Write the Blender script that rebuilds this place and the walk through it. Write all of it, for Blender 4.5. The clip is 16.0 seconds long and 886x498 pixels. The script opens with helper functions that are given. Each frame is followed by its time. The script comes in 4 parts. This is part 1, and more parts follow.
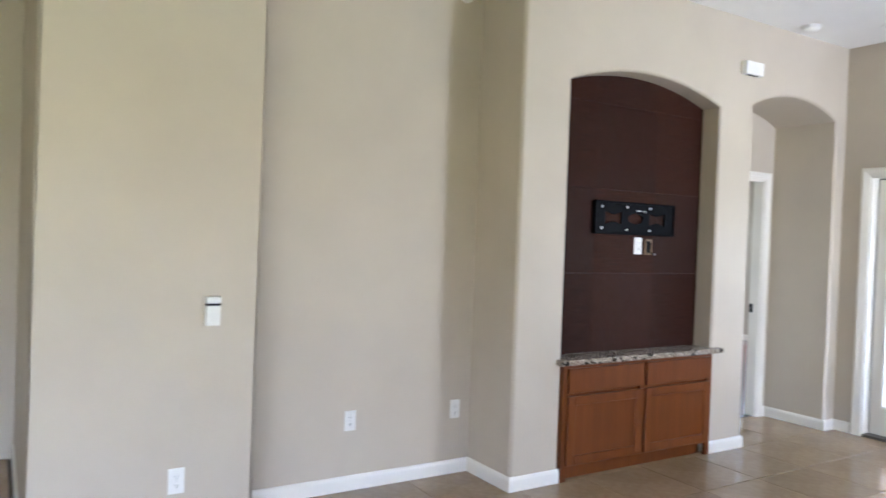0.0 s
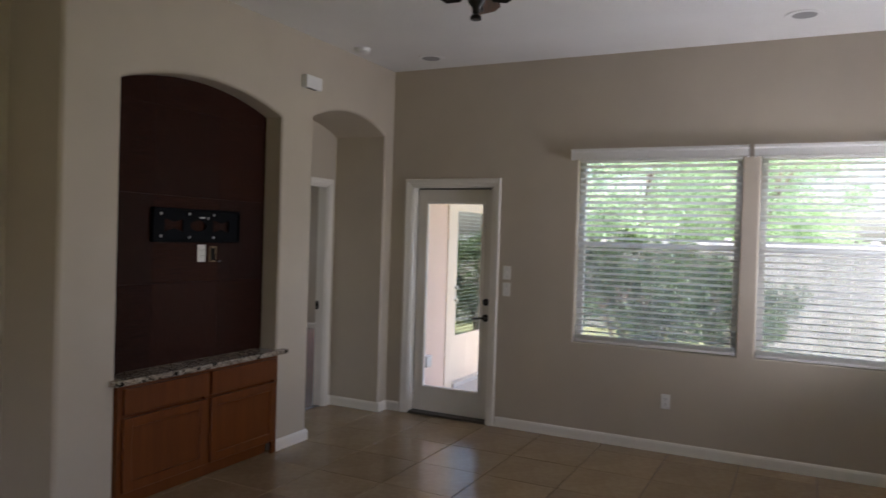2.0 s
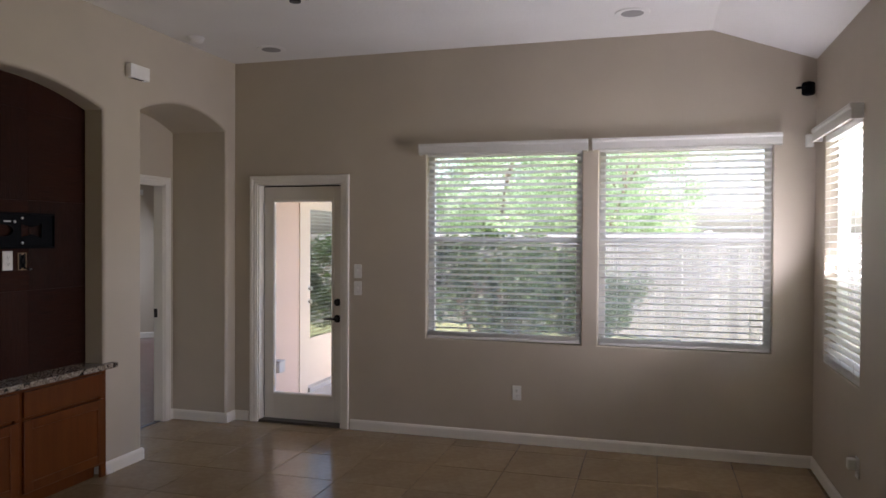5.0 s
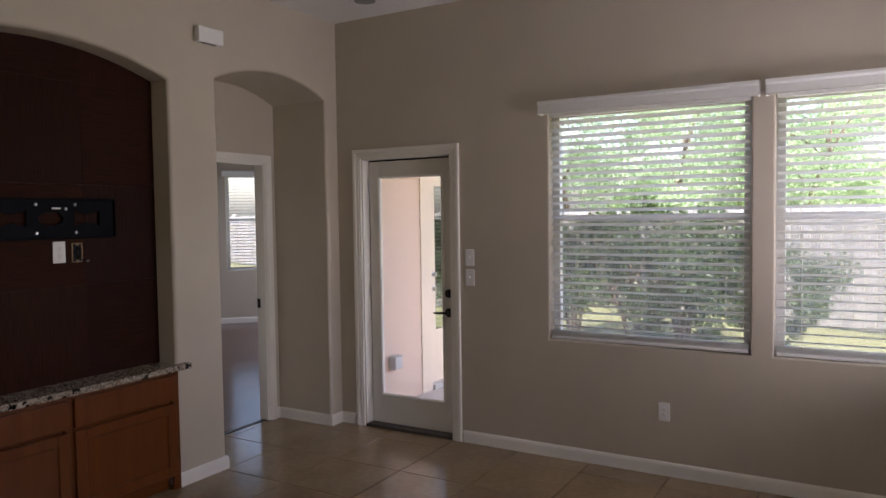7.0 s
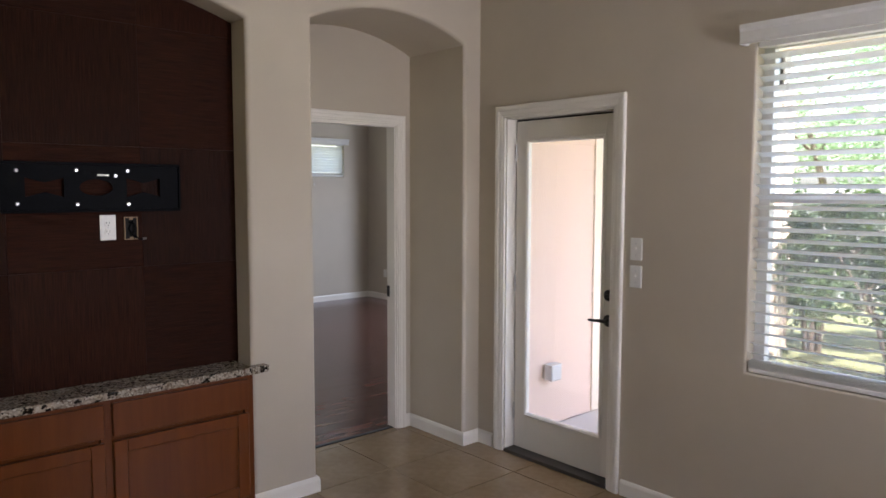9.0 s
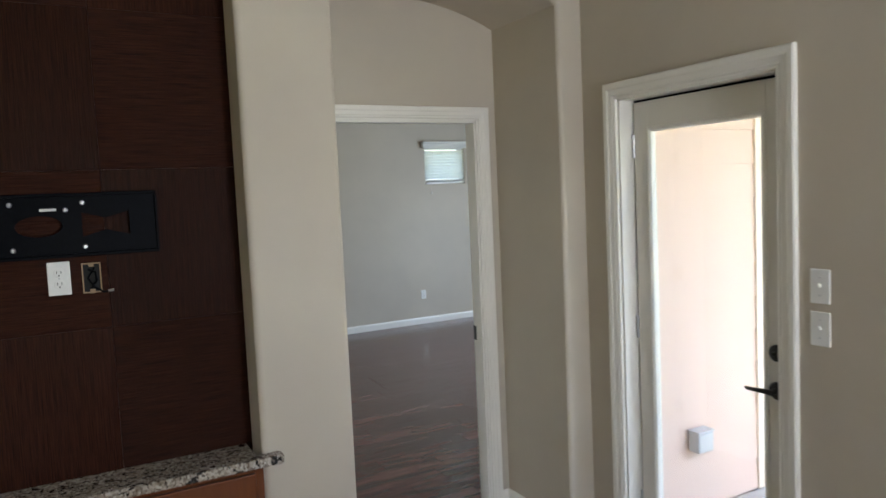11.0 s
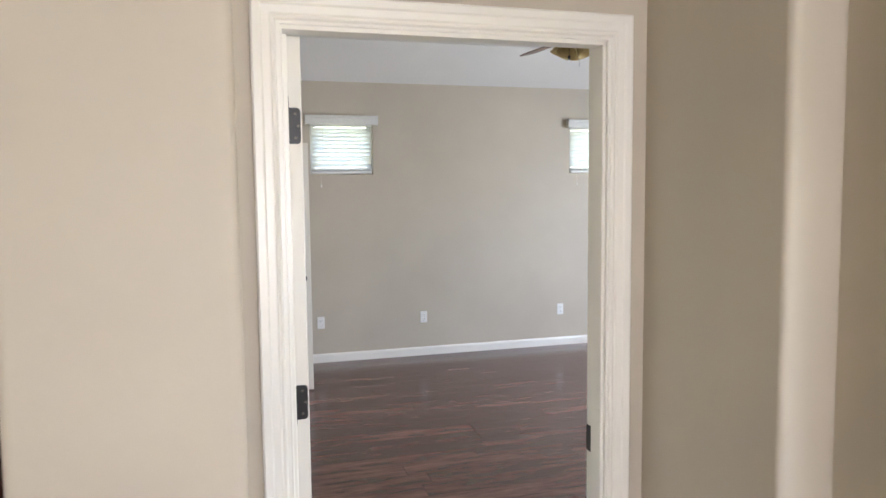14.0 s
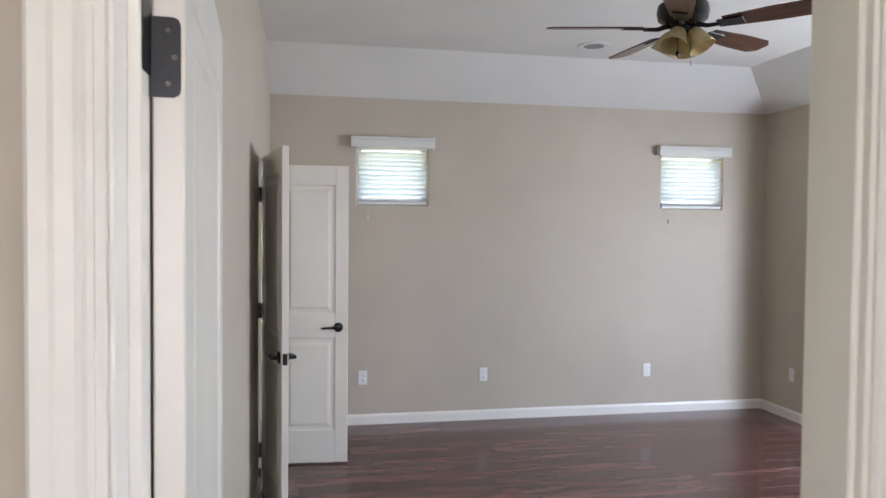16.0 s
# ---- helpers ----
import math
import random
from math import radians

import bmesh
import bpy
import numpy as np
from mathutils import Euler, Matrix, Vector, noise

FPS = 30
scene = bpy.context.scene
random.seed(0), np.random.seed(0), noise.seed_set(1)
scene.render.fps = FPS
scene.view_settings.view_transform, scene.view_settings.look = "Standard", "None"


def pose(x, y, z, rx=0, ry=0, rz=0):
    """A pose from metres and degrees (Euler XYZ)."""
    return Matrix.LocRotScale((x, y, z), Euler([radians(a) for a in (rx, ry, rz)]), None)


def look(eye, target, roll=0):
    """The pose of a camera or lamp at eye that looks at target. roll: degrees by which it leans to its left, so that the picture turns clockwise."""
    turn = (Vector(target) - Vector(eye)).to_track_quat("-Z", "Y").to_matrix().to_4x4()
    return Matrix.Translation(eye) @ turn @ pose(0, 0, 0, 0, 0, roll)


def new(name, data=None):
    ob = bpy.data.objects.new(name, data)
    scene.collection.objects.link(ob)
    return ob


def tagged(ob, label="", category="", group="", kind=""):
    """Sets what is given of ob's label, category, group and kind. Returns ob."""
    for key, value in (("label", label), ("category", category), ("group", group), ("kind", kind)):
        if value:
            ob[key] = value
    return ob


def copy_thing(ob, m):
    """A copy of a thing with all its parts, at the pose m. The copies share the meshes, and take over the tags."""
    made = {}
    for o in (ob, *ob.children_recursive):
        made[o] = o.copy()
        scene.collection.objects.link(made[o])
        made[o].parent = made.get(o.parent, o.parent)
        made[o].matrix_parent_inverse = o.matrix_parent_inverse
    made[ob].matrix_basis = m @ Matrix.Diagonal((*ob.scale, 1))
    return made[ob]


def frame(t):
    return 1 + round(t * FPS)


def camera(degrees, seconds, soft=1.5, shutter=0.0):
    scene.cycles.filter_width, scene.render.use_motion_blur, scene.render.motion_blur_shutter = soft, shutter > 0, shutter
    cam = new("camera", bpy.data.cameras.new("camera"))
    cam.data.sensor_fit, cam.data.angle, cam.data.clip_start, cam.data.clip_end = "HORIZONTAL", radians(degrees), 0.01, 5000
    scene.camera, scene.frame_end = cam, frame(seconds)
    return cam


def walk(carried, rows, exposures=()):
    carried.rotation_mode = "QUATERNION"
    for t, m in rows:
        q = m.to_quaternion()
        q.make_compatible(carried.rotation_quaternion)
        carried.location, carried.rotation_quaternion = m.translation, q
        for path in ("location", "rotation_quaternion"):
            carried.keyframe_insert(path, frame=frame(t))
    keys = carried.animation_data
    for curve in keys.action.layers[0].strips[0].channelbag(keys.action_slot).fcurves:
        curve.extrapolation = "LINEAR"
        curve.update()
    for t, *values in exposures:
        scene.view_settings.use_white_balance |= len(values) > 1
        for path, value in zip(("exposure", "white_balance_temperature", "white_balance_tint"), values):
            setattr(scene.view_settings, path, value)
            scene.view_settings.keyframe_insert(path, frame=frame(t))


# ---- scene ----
cam = camera(63.0, 16.0, soft=1.5, shutter=0.4)
PATH = [
    (0, (-0.185, 0.412, 1.473), (0.869, 2.112, 1.437), 2.0),
    (0.5, (-0.098, 0.398, 1.515), (1.152, 1.959, 1.473), 0.9),
    (1, (-0.082, 0.369, 1.57), (1.374, 1.74, 1.537), 1.4),
    (1.5, (-0.043, 0.313, 1.593), (1.61, 1.438, 1.538), 1.2),
    (2, (-0.052, 0.302, 1.612), (1.736, 1.198, 1.578), 1.8),
    (2.5, (-0.007, 0.261, 1.629), (1.866, 0.961, 1.589), 1.5),
    (3, (-0.066, 0.279, 1.634), (1.863, 0.806, 1.609), 1.0),
    (3.5, (-0.054, 0.24, 1.624), (1.879, 0.753, 1.61), 0.6),
    (6, (0.622, 0.181, 1.594), (2.487, 0.899, 1.502), -0.7),
    (6.5, (0.988, 0.109, 1.616), (2.746, 1.055, 1.506), -0.3),
    (7, (1.23, 0.161, 1.623), (2.953, 1.173, 1.529), -0.8),
    (7.5, (1.54, 0.299, 1.64), (3.219, 1.383, 1.563), -1.4),
    (8, (1.858, 0.32, 1.618), (3.424, 1.56, 1.521), -1.1),
    (10.5, (3.299, 0.891, 1.665), (4.339, 2.589, 1.477), -1.2),
    (11, (3.479, 1.101, 1.681), (4.443, 2.847, 1.529), -2.6),
    (11.5, (3.702, 1.331, 1.677), (4.508, 3.155, 1.521), -1.4),
    (12, (3.882, 1.512, 1.687), (4.617, 3.363, 1.503), -0.1),
    (12.5, (4.032, 1.805, 1.677), (4.819, 3.64, 1.563), -1.6),
    (13, (4.176, 2.047, 1.679), (4.941, 3.89, 1.545), -2.1),
    (13.5, (4.37, 2.311, 1.663), (4.957, 4.218, 1.536), -0.8),
    (14, (4.487, 2.516, 1.658), (5.039, 4.431, 1.493), -0.6),
    (14.5, (4.567, 2.826, 1.644), (5.144, 4.735, 1.493), -1.6),
    (15, (4.652, 3.052, 1.642), (5.147, 4.986, 1.524), -0.6),
    (15.5, (4.774, 3.298, 1.653), (5.134, 5.262, 1.54), 1.3),
    (16, (4.795, 3.514, 1.631), (5.167, 5.478, 1.571), 0.5),
]
EXPOSURES = [(0, 3.98, 5350, 17), (0.5, 3.85, 5450, 18), (1, 3.35, 5600, 20), (1.6, 2.45, 5850, 22), (2.2, 1.9, 6050, 22), (3, 1.9, 6150, 25), (3.6, 2.03, 6150, 25), (6, 1.97, 6200, 28), (7, 1.95, 6250, 29), (8.1, 2.38, 6200, 29), (10.3, 2.82, 5850, 13), (11.5, 2.9, 5750, 12), (12.5, 2.9, 5700, 10), (13, 3.05, 5750, 8), (13.6, 3.72, 6200, 17), (14.5, 3.47, 6050, 20), (16, 3.47, 5980, 22)]
walk(cam, [(t, look(eye, target, roll)) for t, eye, target, roll in PATH], EXPOSURES)

# ---- world and light ----
world = bpy.data.worlds.new("sky")
scene.world = world
world.use_nodes = True
wn = world.node_tree
sky = wn.nodes.new("ShaderNodeTexSky")
sky.sky_type = "NISHITA"
sky.sun_disc = False
sky.sun_elevation = radians(58)
sky.sun_rotation = radians(215)
sky.dust_density = 3.0
sky.air_density = 1.2
wn.nodes["Background"].inputs["Strength"].default_value = 0.15
wn.links.new(sky.outputs["Color"], wn.nodes["Background"].inputs["Color"])


def lamp_sun():
    data = bpy.data.lights.new("sun", "SUN")
    data.energy, data.angle, data.color = 5.0, radians(0.5), (1.0, 0.95, 0.86)
    ob = new("sun", data)
    el, az = radians(58), radians(215)
    way = Vector((math.sin(az) * math.cos(el), math.cos(az) * math.cos(el), math.sin(el)))
    ob.matrix_world = look(way * 60, (0, 0, 0))


lamp_sun()


def area_lamp(name, place, target, wide, high, watts, tint=(1.0, 1.0, 1.0), spread=180.0):
    """An added area lamp in place of light from outside."""
    data = bpy.data.lights.new(name, "AREA")
    data.shape, data.size, data.size_y, data.energy, data.color = "RECTANGLE", wide, high, watts, tint
    data.spread = radians(spread)
    new(name, data).matrix_world = look(place, target)


# Tint of the two added fill lamps, which have no known source.
WARM = (1.0, 0.84, 0.64)
# Fill through an unseen opening, added to brighten the west part.
area_lamp("fill_south", (-1.4, -0.95, 1.35), (-1.4, 2.0, 1.25), 2.6, 2.0, 0.22, WARM)
# Stands in for the sky behind the visible south window.
area_lamp("daylight_south_window", (4.98, -1.03, 1.54), (4.98, 0.6, 2.9), 0.9, 1.5, 12.5, (1.0, 1.0, 1.0), 155.0)
# Fill added before a solid wall; no window stands there.
area_lamp("fill_west", (-3.40, 1.4, 1.5), (0.0, 1.4, 1.3), 2.2, 1.6, 0.25, WARM)
# Stands in for sky light at the unseen bay opening.
area_lamp("daylight_bay", (9.82, 6.4, 1.5), (7.2, 6.9, 0.3), 1.9, 1.5, 13.5, (0.82, 0.94, 1.0))

# ---- materials ----


def material(name):
    m = bpy.data.materials.new(name)
    m.use_nodes = True
    t = m.node_tree
    return m, t, t.nodes["Principled BSDF"]


def node(t, kind, **values):
    n = t.nodes.new(kind)
    for k, v in values.items():
        n.inputs[k.replace("_", " ")].default_value = v
    return n


def coords(t, scale=(1, 1, 1), rot=(0, 0, 0), kind="Object", offset=None):
    c = t.nodes.new("ShaderNodeTexCoord")
    mp = t.nodes.new("ShaderNodeMapping")
    mp.inputs["Scale"].default_value, mp.inputs["Rotation"].default_value = scale, rot
    t.links.new(c.outputs[kind], mp.inputs["Vector"])
    if offset is not None:
        t.links.new(offset, mp.inputs["Location"])
    return mp.outputs["Vector"]


def ramp(t, fac, stops):
    r = t.nodes.new("ShaderNodeValToRGB")
    el = r.color_ramp.elements
    while len(el) < len(stops):
        el.new(0.5)
    for e, (p, c) in zip(el, stops):
        e.position, e.color = p, (*c, 1)
    t.links.new(fac, r.inputs["Fac"])
    return r.outputs["Color"]


def noise_tex(t, vec, scale, detail=4.0, rough=0.55):
    n = node(t, "ShaderNodeTexNoise", Scale=scale, Detail=detail, Roughness=rough)
    t.links.new(vec, n.inputs["Vector"])
    return n.outputs["Fac"]


def mixed(t, fac, a, b, how="MIX"):
    m = t.nodes.new("ShaderNodeMix")
    m.data_type, m.blend_type = "RGBA", how
    for socket, v in ((m.inputs[0], fac), (m.inputs[6], a), (m.inputs[7], b)):
        if hasattr(v, "links"):
            t.links.new(v, socket)
        else:
            socket.default_value = v if isinstance(v, float) else (*v, 1)
    return m.outputs[2]


def bump(t, p, height, strength, dist):
    b = node(t, "ShaderNodeBump", Strength=strength, Distance=dist)
    t.links.new(height, b.inputs["Height"])
    t.links.new(b.outputs["Normal"], p.inputs["Normal"])


def paint(name, base, rough=0.6, texture=0.25, scale=55.0, spread=0.05):
    m, t, p = material(name)
    v = coords(t)
    lo, hi = [c * (1 - spread) for c in base], [min(1, c * (1 + spread)) for c in base]
    t.links.new(ramp(t, noise_tex(t, v, 1.7), [(0.3, lo), (0.7, hi)]), p.inputs["Base Color"])
    p.inputs["Roughness"].default_value = rough
    if texture:
        n = node(t, "ShaderNodeTexVoronoi", Scale=scale)
        t.links.new(v, n.inputs["Vector"])
        bump(t, p, mixed(t, 0.5, n.outputs["Distance"], noise_tex(t, v, scale * 2)), texture, 0.004)
    return m


def plain(name, base, rough=0.5, metal=0.0, spread=0.06, scale=30.0):
    m, t, p = material(name)
    v = coords(t)
    f = noise_tex(t, v, scale)
    t.links.new(ramp(t, f, [(0.3, [c * (1 - spread) for c in base]), (0.7, [min(1, c * (1 + spread)) for c in base])]), p.inputs["Base Color"])
    r = t.nodes.new("ShaderNodeMapRange")
    r.inputs["To Min"].default_value, r.inputs["To Max"].default_value = max(0.02, rough - 0.06), min(1, rough + 0.06)
    t.links.new(f, r.inputs["Value"])
    t.links.new(r.outputs["Result"], p.inputs["Roughness"])
    p.inputs["Metallic"].default_value = metal
    return m


def grain(name, dark, light, rough, scale=(2.0, 40.0, 40.0), vary=0.35, shift=True, gloss_bump=0.15):
    """Wood with the grain along x of each piece."""
    m, t, p = material(name)
    info = t.nodes.new("ShaderNodeObjectInfo")
    comb = t.nodes.new("ShaderNodeVectorMath")
    comb.operation = "SCALE"
    comb.inputs[0].default_value = (37.0, 19.0, 11.0)
    t.links.new(info.outputs["Random"], comb.inputs["Scale"])
    v = coords(t, scale, offset=comb.outputs["Vector"] if shift else None)
    f = noise_tex(t, v, 1.0, 6.0, 0.65)
    col = ramp(t, f, [(0.36, dark), (0.66, light)])
    if vary:
        tone = ramp(t, info.outputs["Random"], [(0.0, (1 - vary,) * 3), (1.0, (1 + vary * 0.4,) * 3)])
        col = mixed(t, 1.0, col, tone, "MULTIPLY")
    t.links.new(col, p.inputs["Base Color"])
    p.inputs["Roughness"].default_value = rough
    bump(t, p, f, gloss_bump, 0.002)
    return m


def tile_material():
    m, t, p = material("beige_porcelain")
    info = t.nodes.new("ShaderNodeObjectInfo")
    v = coords(t, kind="Object")
    a = noise_tex(t, v, 3.0, 6.0, 0.6)
    b = noise_tex(t, v, 22.0, 5.0)
    col = mixed(t, 0.35, ramp(t, a, [(0.3, (0.225, 0.152, 0.078)), (0.7, (0.305, 0.220, 0.125))]), ramp(t, b, [(0.35, (0.235, 0.160, 0.082)), (0.7, (0.335, 0.245, 0.148))]))
    tone = ramp(t, info.outputs["Random"], [(0.0, (0.92, 0.92, 0.92)), (1.0, (1.06, 1.05, 1.03))])
    t.links.new(mixed(t, 1.0, col, tone, "MULTIPLY"), p.inputs["Base Color"])
    r = t.nodes.new("ShaderNodeMapRange")
    r.inputs["To Min"].default_value, r.inputs["To Max"].default_value = 0.10, 0.26
    t.links.new(b, r.inputs["Value"])
    t.links.new(r.outputs["Result"], p.inputs["Roughness"])
    bump(t, p, a, 0.06, 0.01)
    return m


def granite_material():
    m, t, p = material("speckled_granite")
    v = coords(t)
    w = coords(t, (1.0, 1.6, 1.0))
    vo = node(t, "ShaderNodeTexVoronoi", Scale=120.0)
    t.links.new(v, vo.inputs["Vector"])
    base = ramp(t, vo.outputs["Color"], [(0.15, (0.14, 0.108, 0.08)), (0.4, (0.25, 0.205, 0.16)), (0.62, (0.36, 0.31, 0.25)), (0.9, (0.47, 0.42, 0.355))])
    fleck = ramp(t, noise_tex(t, w, 42.0, 2.0, 0.5), [(0.36, (0.035, 0.032, 0.03)), (0.43, (1, 1, 1))])
    rust = ramp(t, noise_tex(t, v, 30.0, 3.0), [(0.30, (0.45, 0.36, 0.28)), (0.42, (1, 1, 1))])
    t.links.new(mixed(t, 1.0, mixed(t, 1.0, base, fleck, "MULTIPLY"), rust, "MULTIPLY"), p.inputs["Base Color"])
    p.inputs["Roughness"].default_value = 0.14
    return m


def combed_material(name, turned):
    """Dark brown wall tile with fine combed ridges along one way."""
    m, t, p = material(name)
    v = coords(t, (6.0, 1.0, 260.0) if not turned else (260.0, 1.0, 6.0))
    f = noise_tex(t, v, 1.0, 3.0, 0.7)
    info = t.nodes.new("ShaderNodeObjectInfo")
    col = ramp(t, f, [(0.34, (0.011, 0.0030, 0.0014)), (0.70, (0.048, 0.0150, 0.0070))])
    tone = ramp(t, info.outputs["Random"], [(0.0, (0.8, 0.8, 0.8)), (1.0, (1.15, 1.1, 1.1))])
    t.links.new(mixed(t, 1.0, col, tone, "MULTIPLY"), p.inputs["Base Color"])
    p.inputs["Roughness"].default_value = 0.45
    p.inputs["Specular IOR Level"].default_value = 0.09
    bump(t, p, f, 0.9, 0.004)
    return m


def glass_material(name, tint=(0.96, 0.98, 0.97), gloss=0.03):
    m = bpy.data.materials.new(name)
    m.use_nodes = True
    t = m.node_tree
    t.nodes.remove(t.nodes["Principled BSDF"])
    a, b, mx = t.nodes.new("ShaderNodeBsdfTransparent"), t.nodes.new("ShaderNodeBsdfGlossy"), t.nodes.new("ShaderNodeMixShader")
    a.inputs["Color"].default_value = (*tint, 1)
    b.inputs["Roughness"].default_value = 0.02
    mx.inputs["Fac"].default_value = gloss
    t.links.new(a.outputs[0], mx.inputs[1])
    t.links.new(b.outputs[0], mx.inputs[2])
    t.links.new(mx.outputs[0], t.nodes["Material Output"].inputs["Surface"])
    return m


def see_through(m, kind, colour, share):
    """Lets a share of the light through a thin material."""
    t = m.node_tree
    p = t.nodes["Principled BSDF"]
    tr = t.nodes.new(kind)
    tr.inputs["Color"].default_value = colour
    mx = t.nodes.new("ShaderNodeMixShader")
    mx.inputs["Fac"].default_value = share
    t.links.new(p.outputs[0], mx.inputs[1])
    t.links.new(tr.outputs[0], mx.inputs[2])
    t.links.new(mx.outputs[0], t.nodes["Material Output"].inputs["Surface"])


def leaf_material(name, dark, light):
    m, t, p = material(name)
    g = t.nodes.new("ShaderNodeNewGeometry")
    t.links.new(ramp(t, g.outputs["Random Per Island"], [(0.0, dark), (1.0, light)]), p.inputs["Base Color"])
    p.inputs["Roughness"].default_value = 0.42
    tr = t.nodes.new("ShaderNodeBsdfTranslucent")
    tr.inputs["Color"].default_value = (light[0] * 1.6, light[1] * 1.7, light[2] * 1.3, 1)
    mx = t.nodes.new("ShaderNodeMixShader")
    mx.inputs["Fac"].default_value = 0.35
    t.links.new(p.outputs[0], mx.inputs[1])
    t.links.new(tr.outputs[0], mx.inputs[2])
    t.links.new(mx.outputs[0], t.nodes["Material Output"].inputs["Surface"])
    return m


WALL = paint("greige_wall_paint", (0.500, 0.438, 0.352), 0.55, 0.09, 75.0)
CEIL = paint("white_ceiling_paint", (0.78, 0.765, 0.735), 0.8, 0.4, 40.0, 0.03)
TRIM = paint("white_trim_paint", (0.79, 0.755, 0.69), 0.32, 0.0)
DOORW = paint("white_door_paint", (0.73, 0.69, 0.62), 0.4, 0.0)
PLATE = plain("white_plastic", (0.80, 0.79, 0.76), 0.35, 0, 0.03)
SLAT = plain("white_slat_vinyl", (0.80, 0.79, 0.76), 0.42, 0, 0.03)
see_through(SLAT, "ShaderNodeBsdfTranslucent", (0.85, 0.83, 0.78, 1), 0.22)
VINYL = plain("white_window_vinyl", (0.76, 0.75, 0.72), 0.4, 0, 0.03)
BLACK = plain("oil_rubbed_bronze", (0.006, 0.005, 0.0045), 0.36, 0.2, 0.3, 60)
WORN = plain("rubbed_bronze_screw", (0.10, 0.085, 0.07), 0.35, 0.7, 0.2, 60)
STEEL = plain("brushed_steel", (0.55, 0.55, 0.55), 0.3, 1.0)
BLACKP = plain("black_steel_paint", (0.003, 0.0035, 0.005), 0.5, 0.0, 0.3, 60)
BLACKP.node_tree.nodes["Principled BSDF"].inputs["Specular IOR Level"].default_value = 0.05
DARK = plain("dark_void", (0.01, 0.009, 0.008), 0.8)
GROUT = paint("tan_grout", (0.085, 0.062, 0.040), 0.9, 0.3, 120)
TILE = tile_material()
PLANK = grain("dark_brown_laminate", (0.062, 0.026, 0.021), (0.190, 0.090, 0.072), 0.18, (2.6, 14.0, 14.0), 0.32)
CABINET = grain("honey_maple_stain", (0.112, 0.029, 0.0042), (0.145, 0.039, 0.0060), 0.34, (18.0, 18.0, 1.2), 0.0, False, 0.08)
BLADE = grain("walnut_fan_blade", (0.055, 0.022, 0.012), (0.15, 0.065, 0.035), 0.35, (3.0, 45.0, 45.0), 0.0, False, 0.1)
CABINET.node_tree.nodes["Principled BSDF"].inputs["Specular IOR Level"].default_value = 0.3
GRANITE = granite_material()
COMB_A = combed_material("combed_brown_tile_level", False)
COMB_B = combed_material("combed_brown_tile_upright", True)
GLASS = glass_material("window_glass")
GLASSD = glass_material("door_glass", (0.95, 0.97, 0.96), 0.035)
SIDING = paint("pale_peach_siding_paint", (0.70, 0.515, 0.415), 0.65, 0.06, 120, 0.04)
EXTRIM = paint("exterior_white_trim", (0.78, 0.65, 0.52), 0.55, 0.0)
CONCRETE = paint("patio_concrete", (0.50, 0.47, 0.44), 0.8, 0.4, 90, 0.12)
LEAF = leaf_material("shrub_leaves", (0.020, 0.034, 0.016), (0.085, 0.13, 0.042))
# Tree leaf tones lifted pale, with outdoor glare and haze in the colour.
LEAF2 = leaf_material("hazed_tree_leaves", (0.20, 0.27, 0.17), (0.38, 0.47, 0.33))
FENCE = grain("weathered_fence_board", (0.56, 0.51, 0.49), (0.76, 0.71, 0.69), 0.85, (30.0, 30.0, 1.5), 0.18)
BARK = plain("grey_bark", (0.16, 0.12, 0.09), 0.9, 0, 0.35, 18)
ROOF = plain("brown_shingle", (0.12, 0.10, 0.085), 0.9, 0, 0.3, 12)
AMBER = plain("amber_glass", (0.55, 0.44, 0.22), 0.25, 0, 0.15, 18)
SLATT = plain("thin_white_slat_vinyl", (0.80, 0.79, 0.76), 0.42, 0, 0.03)
see_through(SLATT, "ShaderNodeBsdfTranslucent", (0.92, 0.92, 0.88, 1), 0.55)
SCREEN = plain("grey_insect_screen_mesh", (0.55, 0.57, 0.60), 0.8, 0, 0.05)
see_through(SCREEN, "ShaderNodeBsdfTransparent", (1, 1, 1, 1), 0.70)
CORD = plain("white_cord", (0.72, 0.70, 0.66), 0.8)
SPK = plain("white_speaker_grille", (0.30, 0.29, 0.28), 0.7, 0, 0.1, 300)


def grass_material():
    m, t, p = material("mown_grass")
    v = coords(t)
    a, b = noise_tex(t, v, 0.5), noise_tex(t, v, 40.0)
    col = mixed(t, 0.5, ramp(t, a, [(0.3, (0.16, 0.17, 0.07)), (0.7, (0.26, 0.26, 0.12))]), ramp(t, b, [(0.3, (0.11, 0.13, 0.05)), (0.7, (0.30, 0.30, 0.14))]))
    t.links.new(col, p.inputs["Base Color"])
    p.inputs["Roughness"].default_value = 0.9
    bump(t, p, b, 0.8, 0.03)
    return m


GRASS = grass_material()

# ---- building blocks ----
Z = Vector((0, 0, 1))
X = Vector((1, 0, 0))
Y = Vector((0, 1, 0))


def part(name, bm, mat, parent=None, label="", smooth=False):
    bmesh.ops.recalc_face_normals(bm, faces=bm.faces)
    me = bpy.data.meshes.new(name)
    bm.to_mesh(me)
    bm.free()
    me.materials.append(mat)
    if smooth:
        for f in me.polygons:
            f.use_smooth = True
        me.set_sharp_from_angle(angle=radians(40))
    ob = new(name, me)
    if parent is not None:
        ob.parent = parent
    return tagged(ob, label)


def thing(name, place, label, category, group="", turn=0.0):
    ob = new(name)
    ob.empty_display_size = 0.1
    ob.matrix_world = pose(*place, 0, 0, turn)
    return tagged(ob, label, category, group)


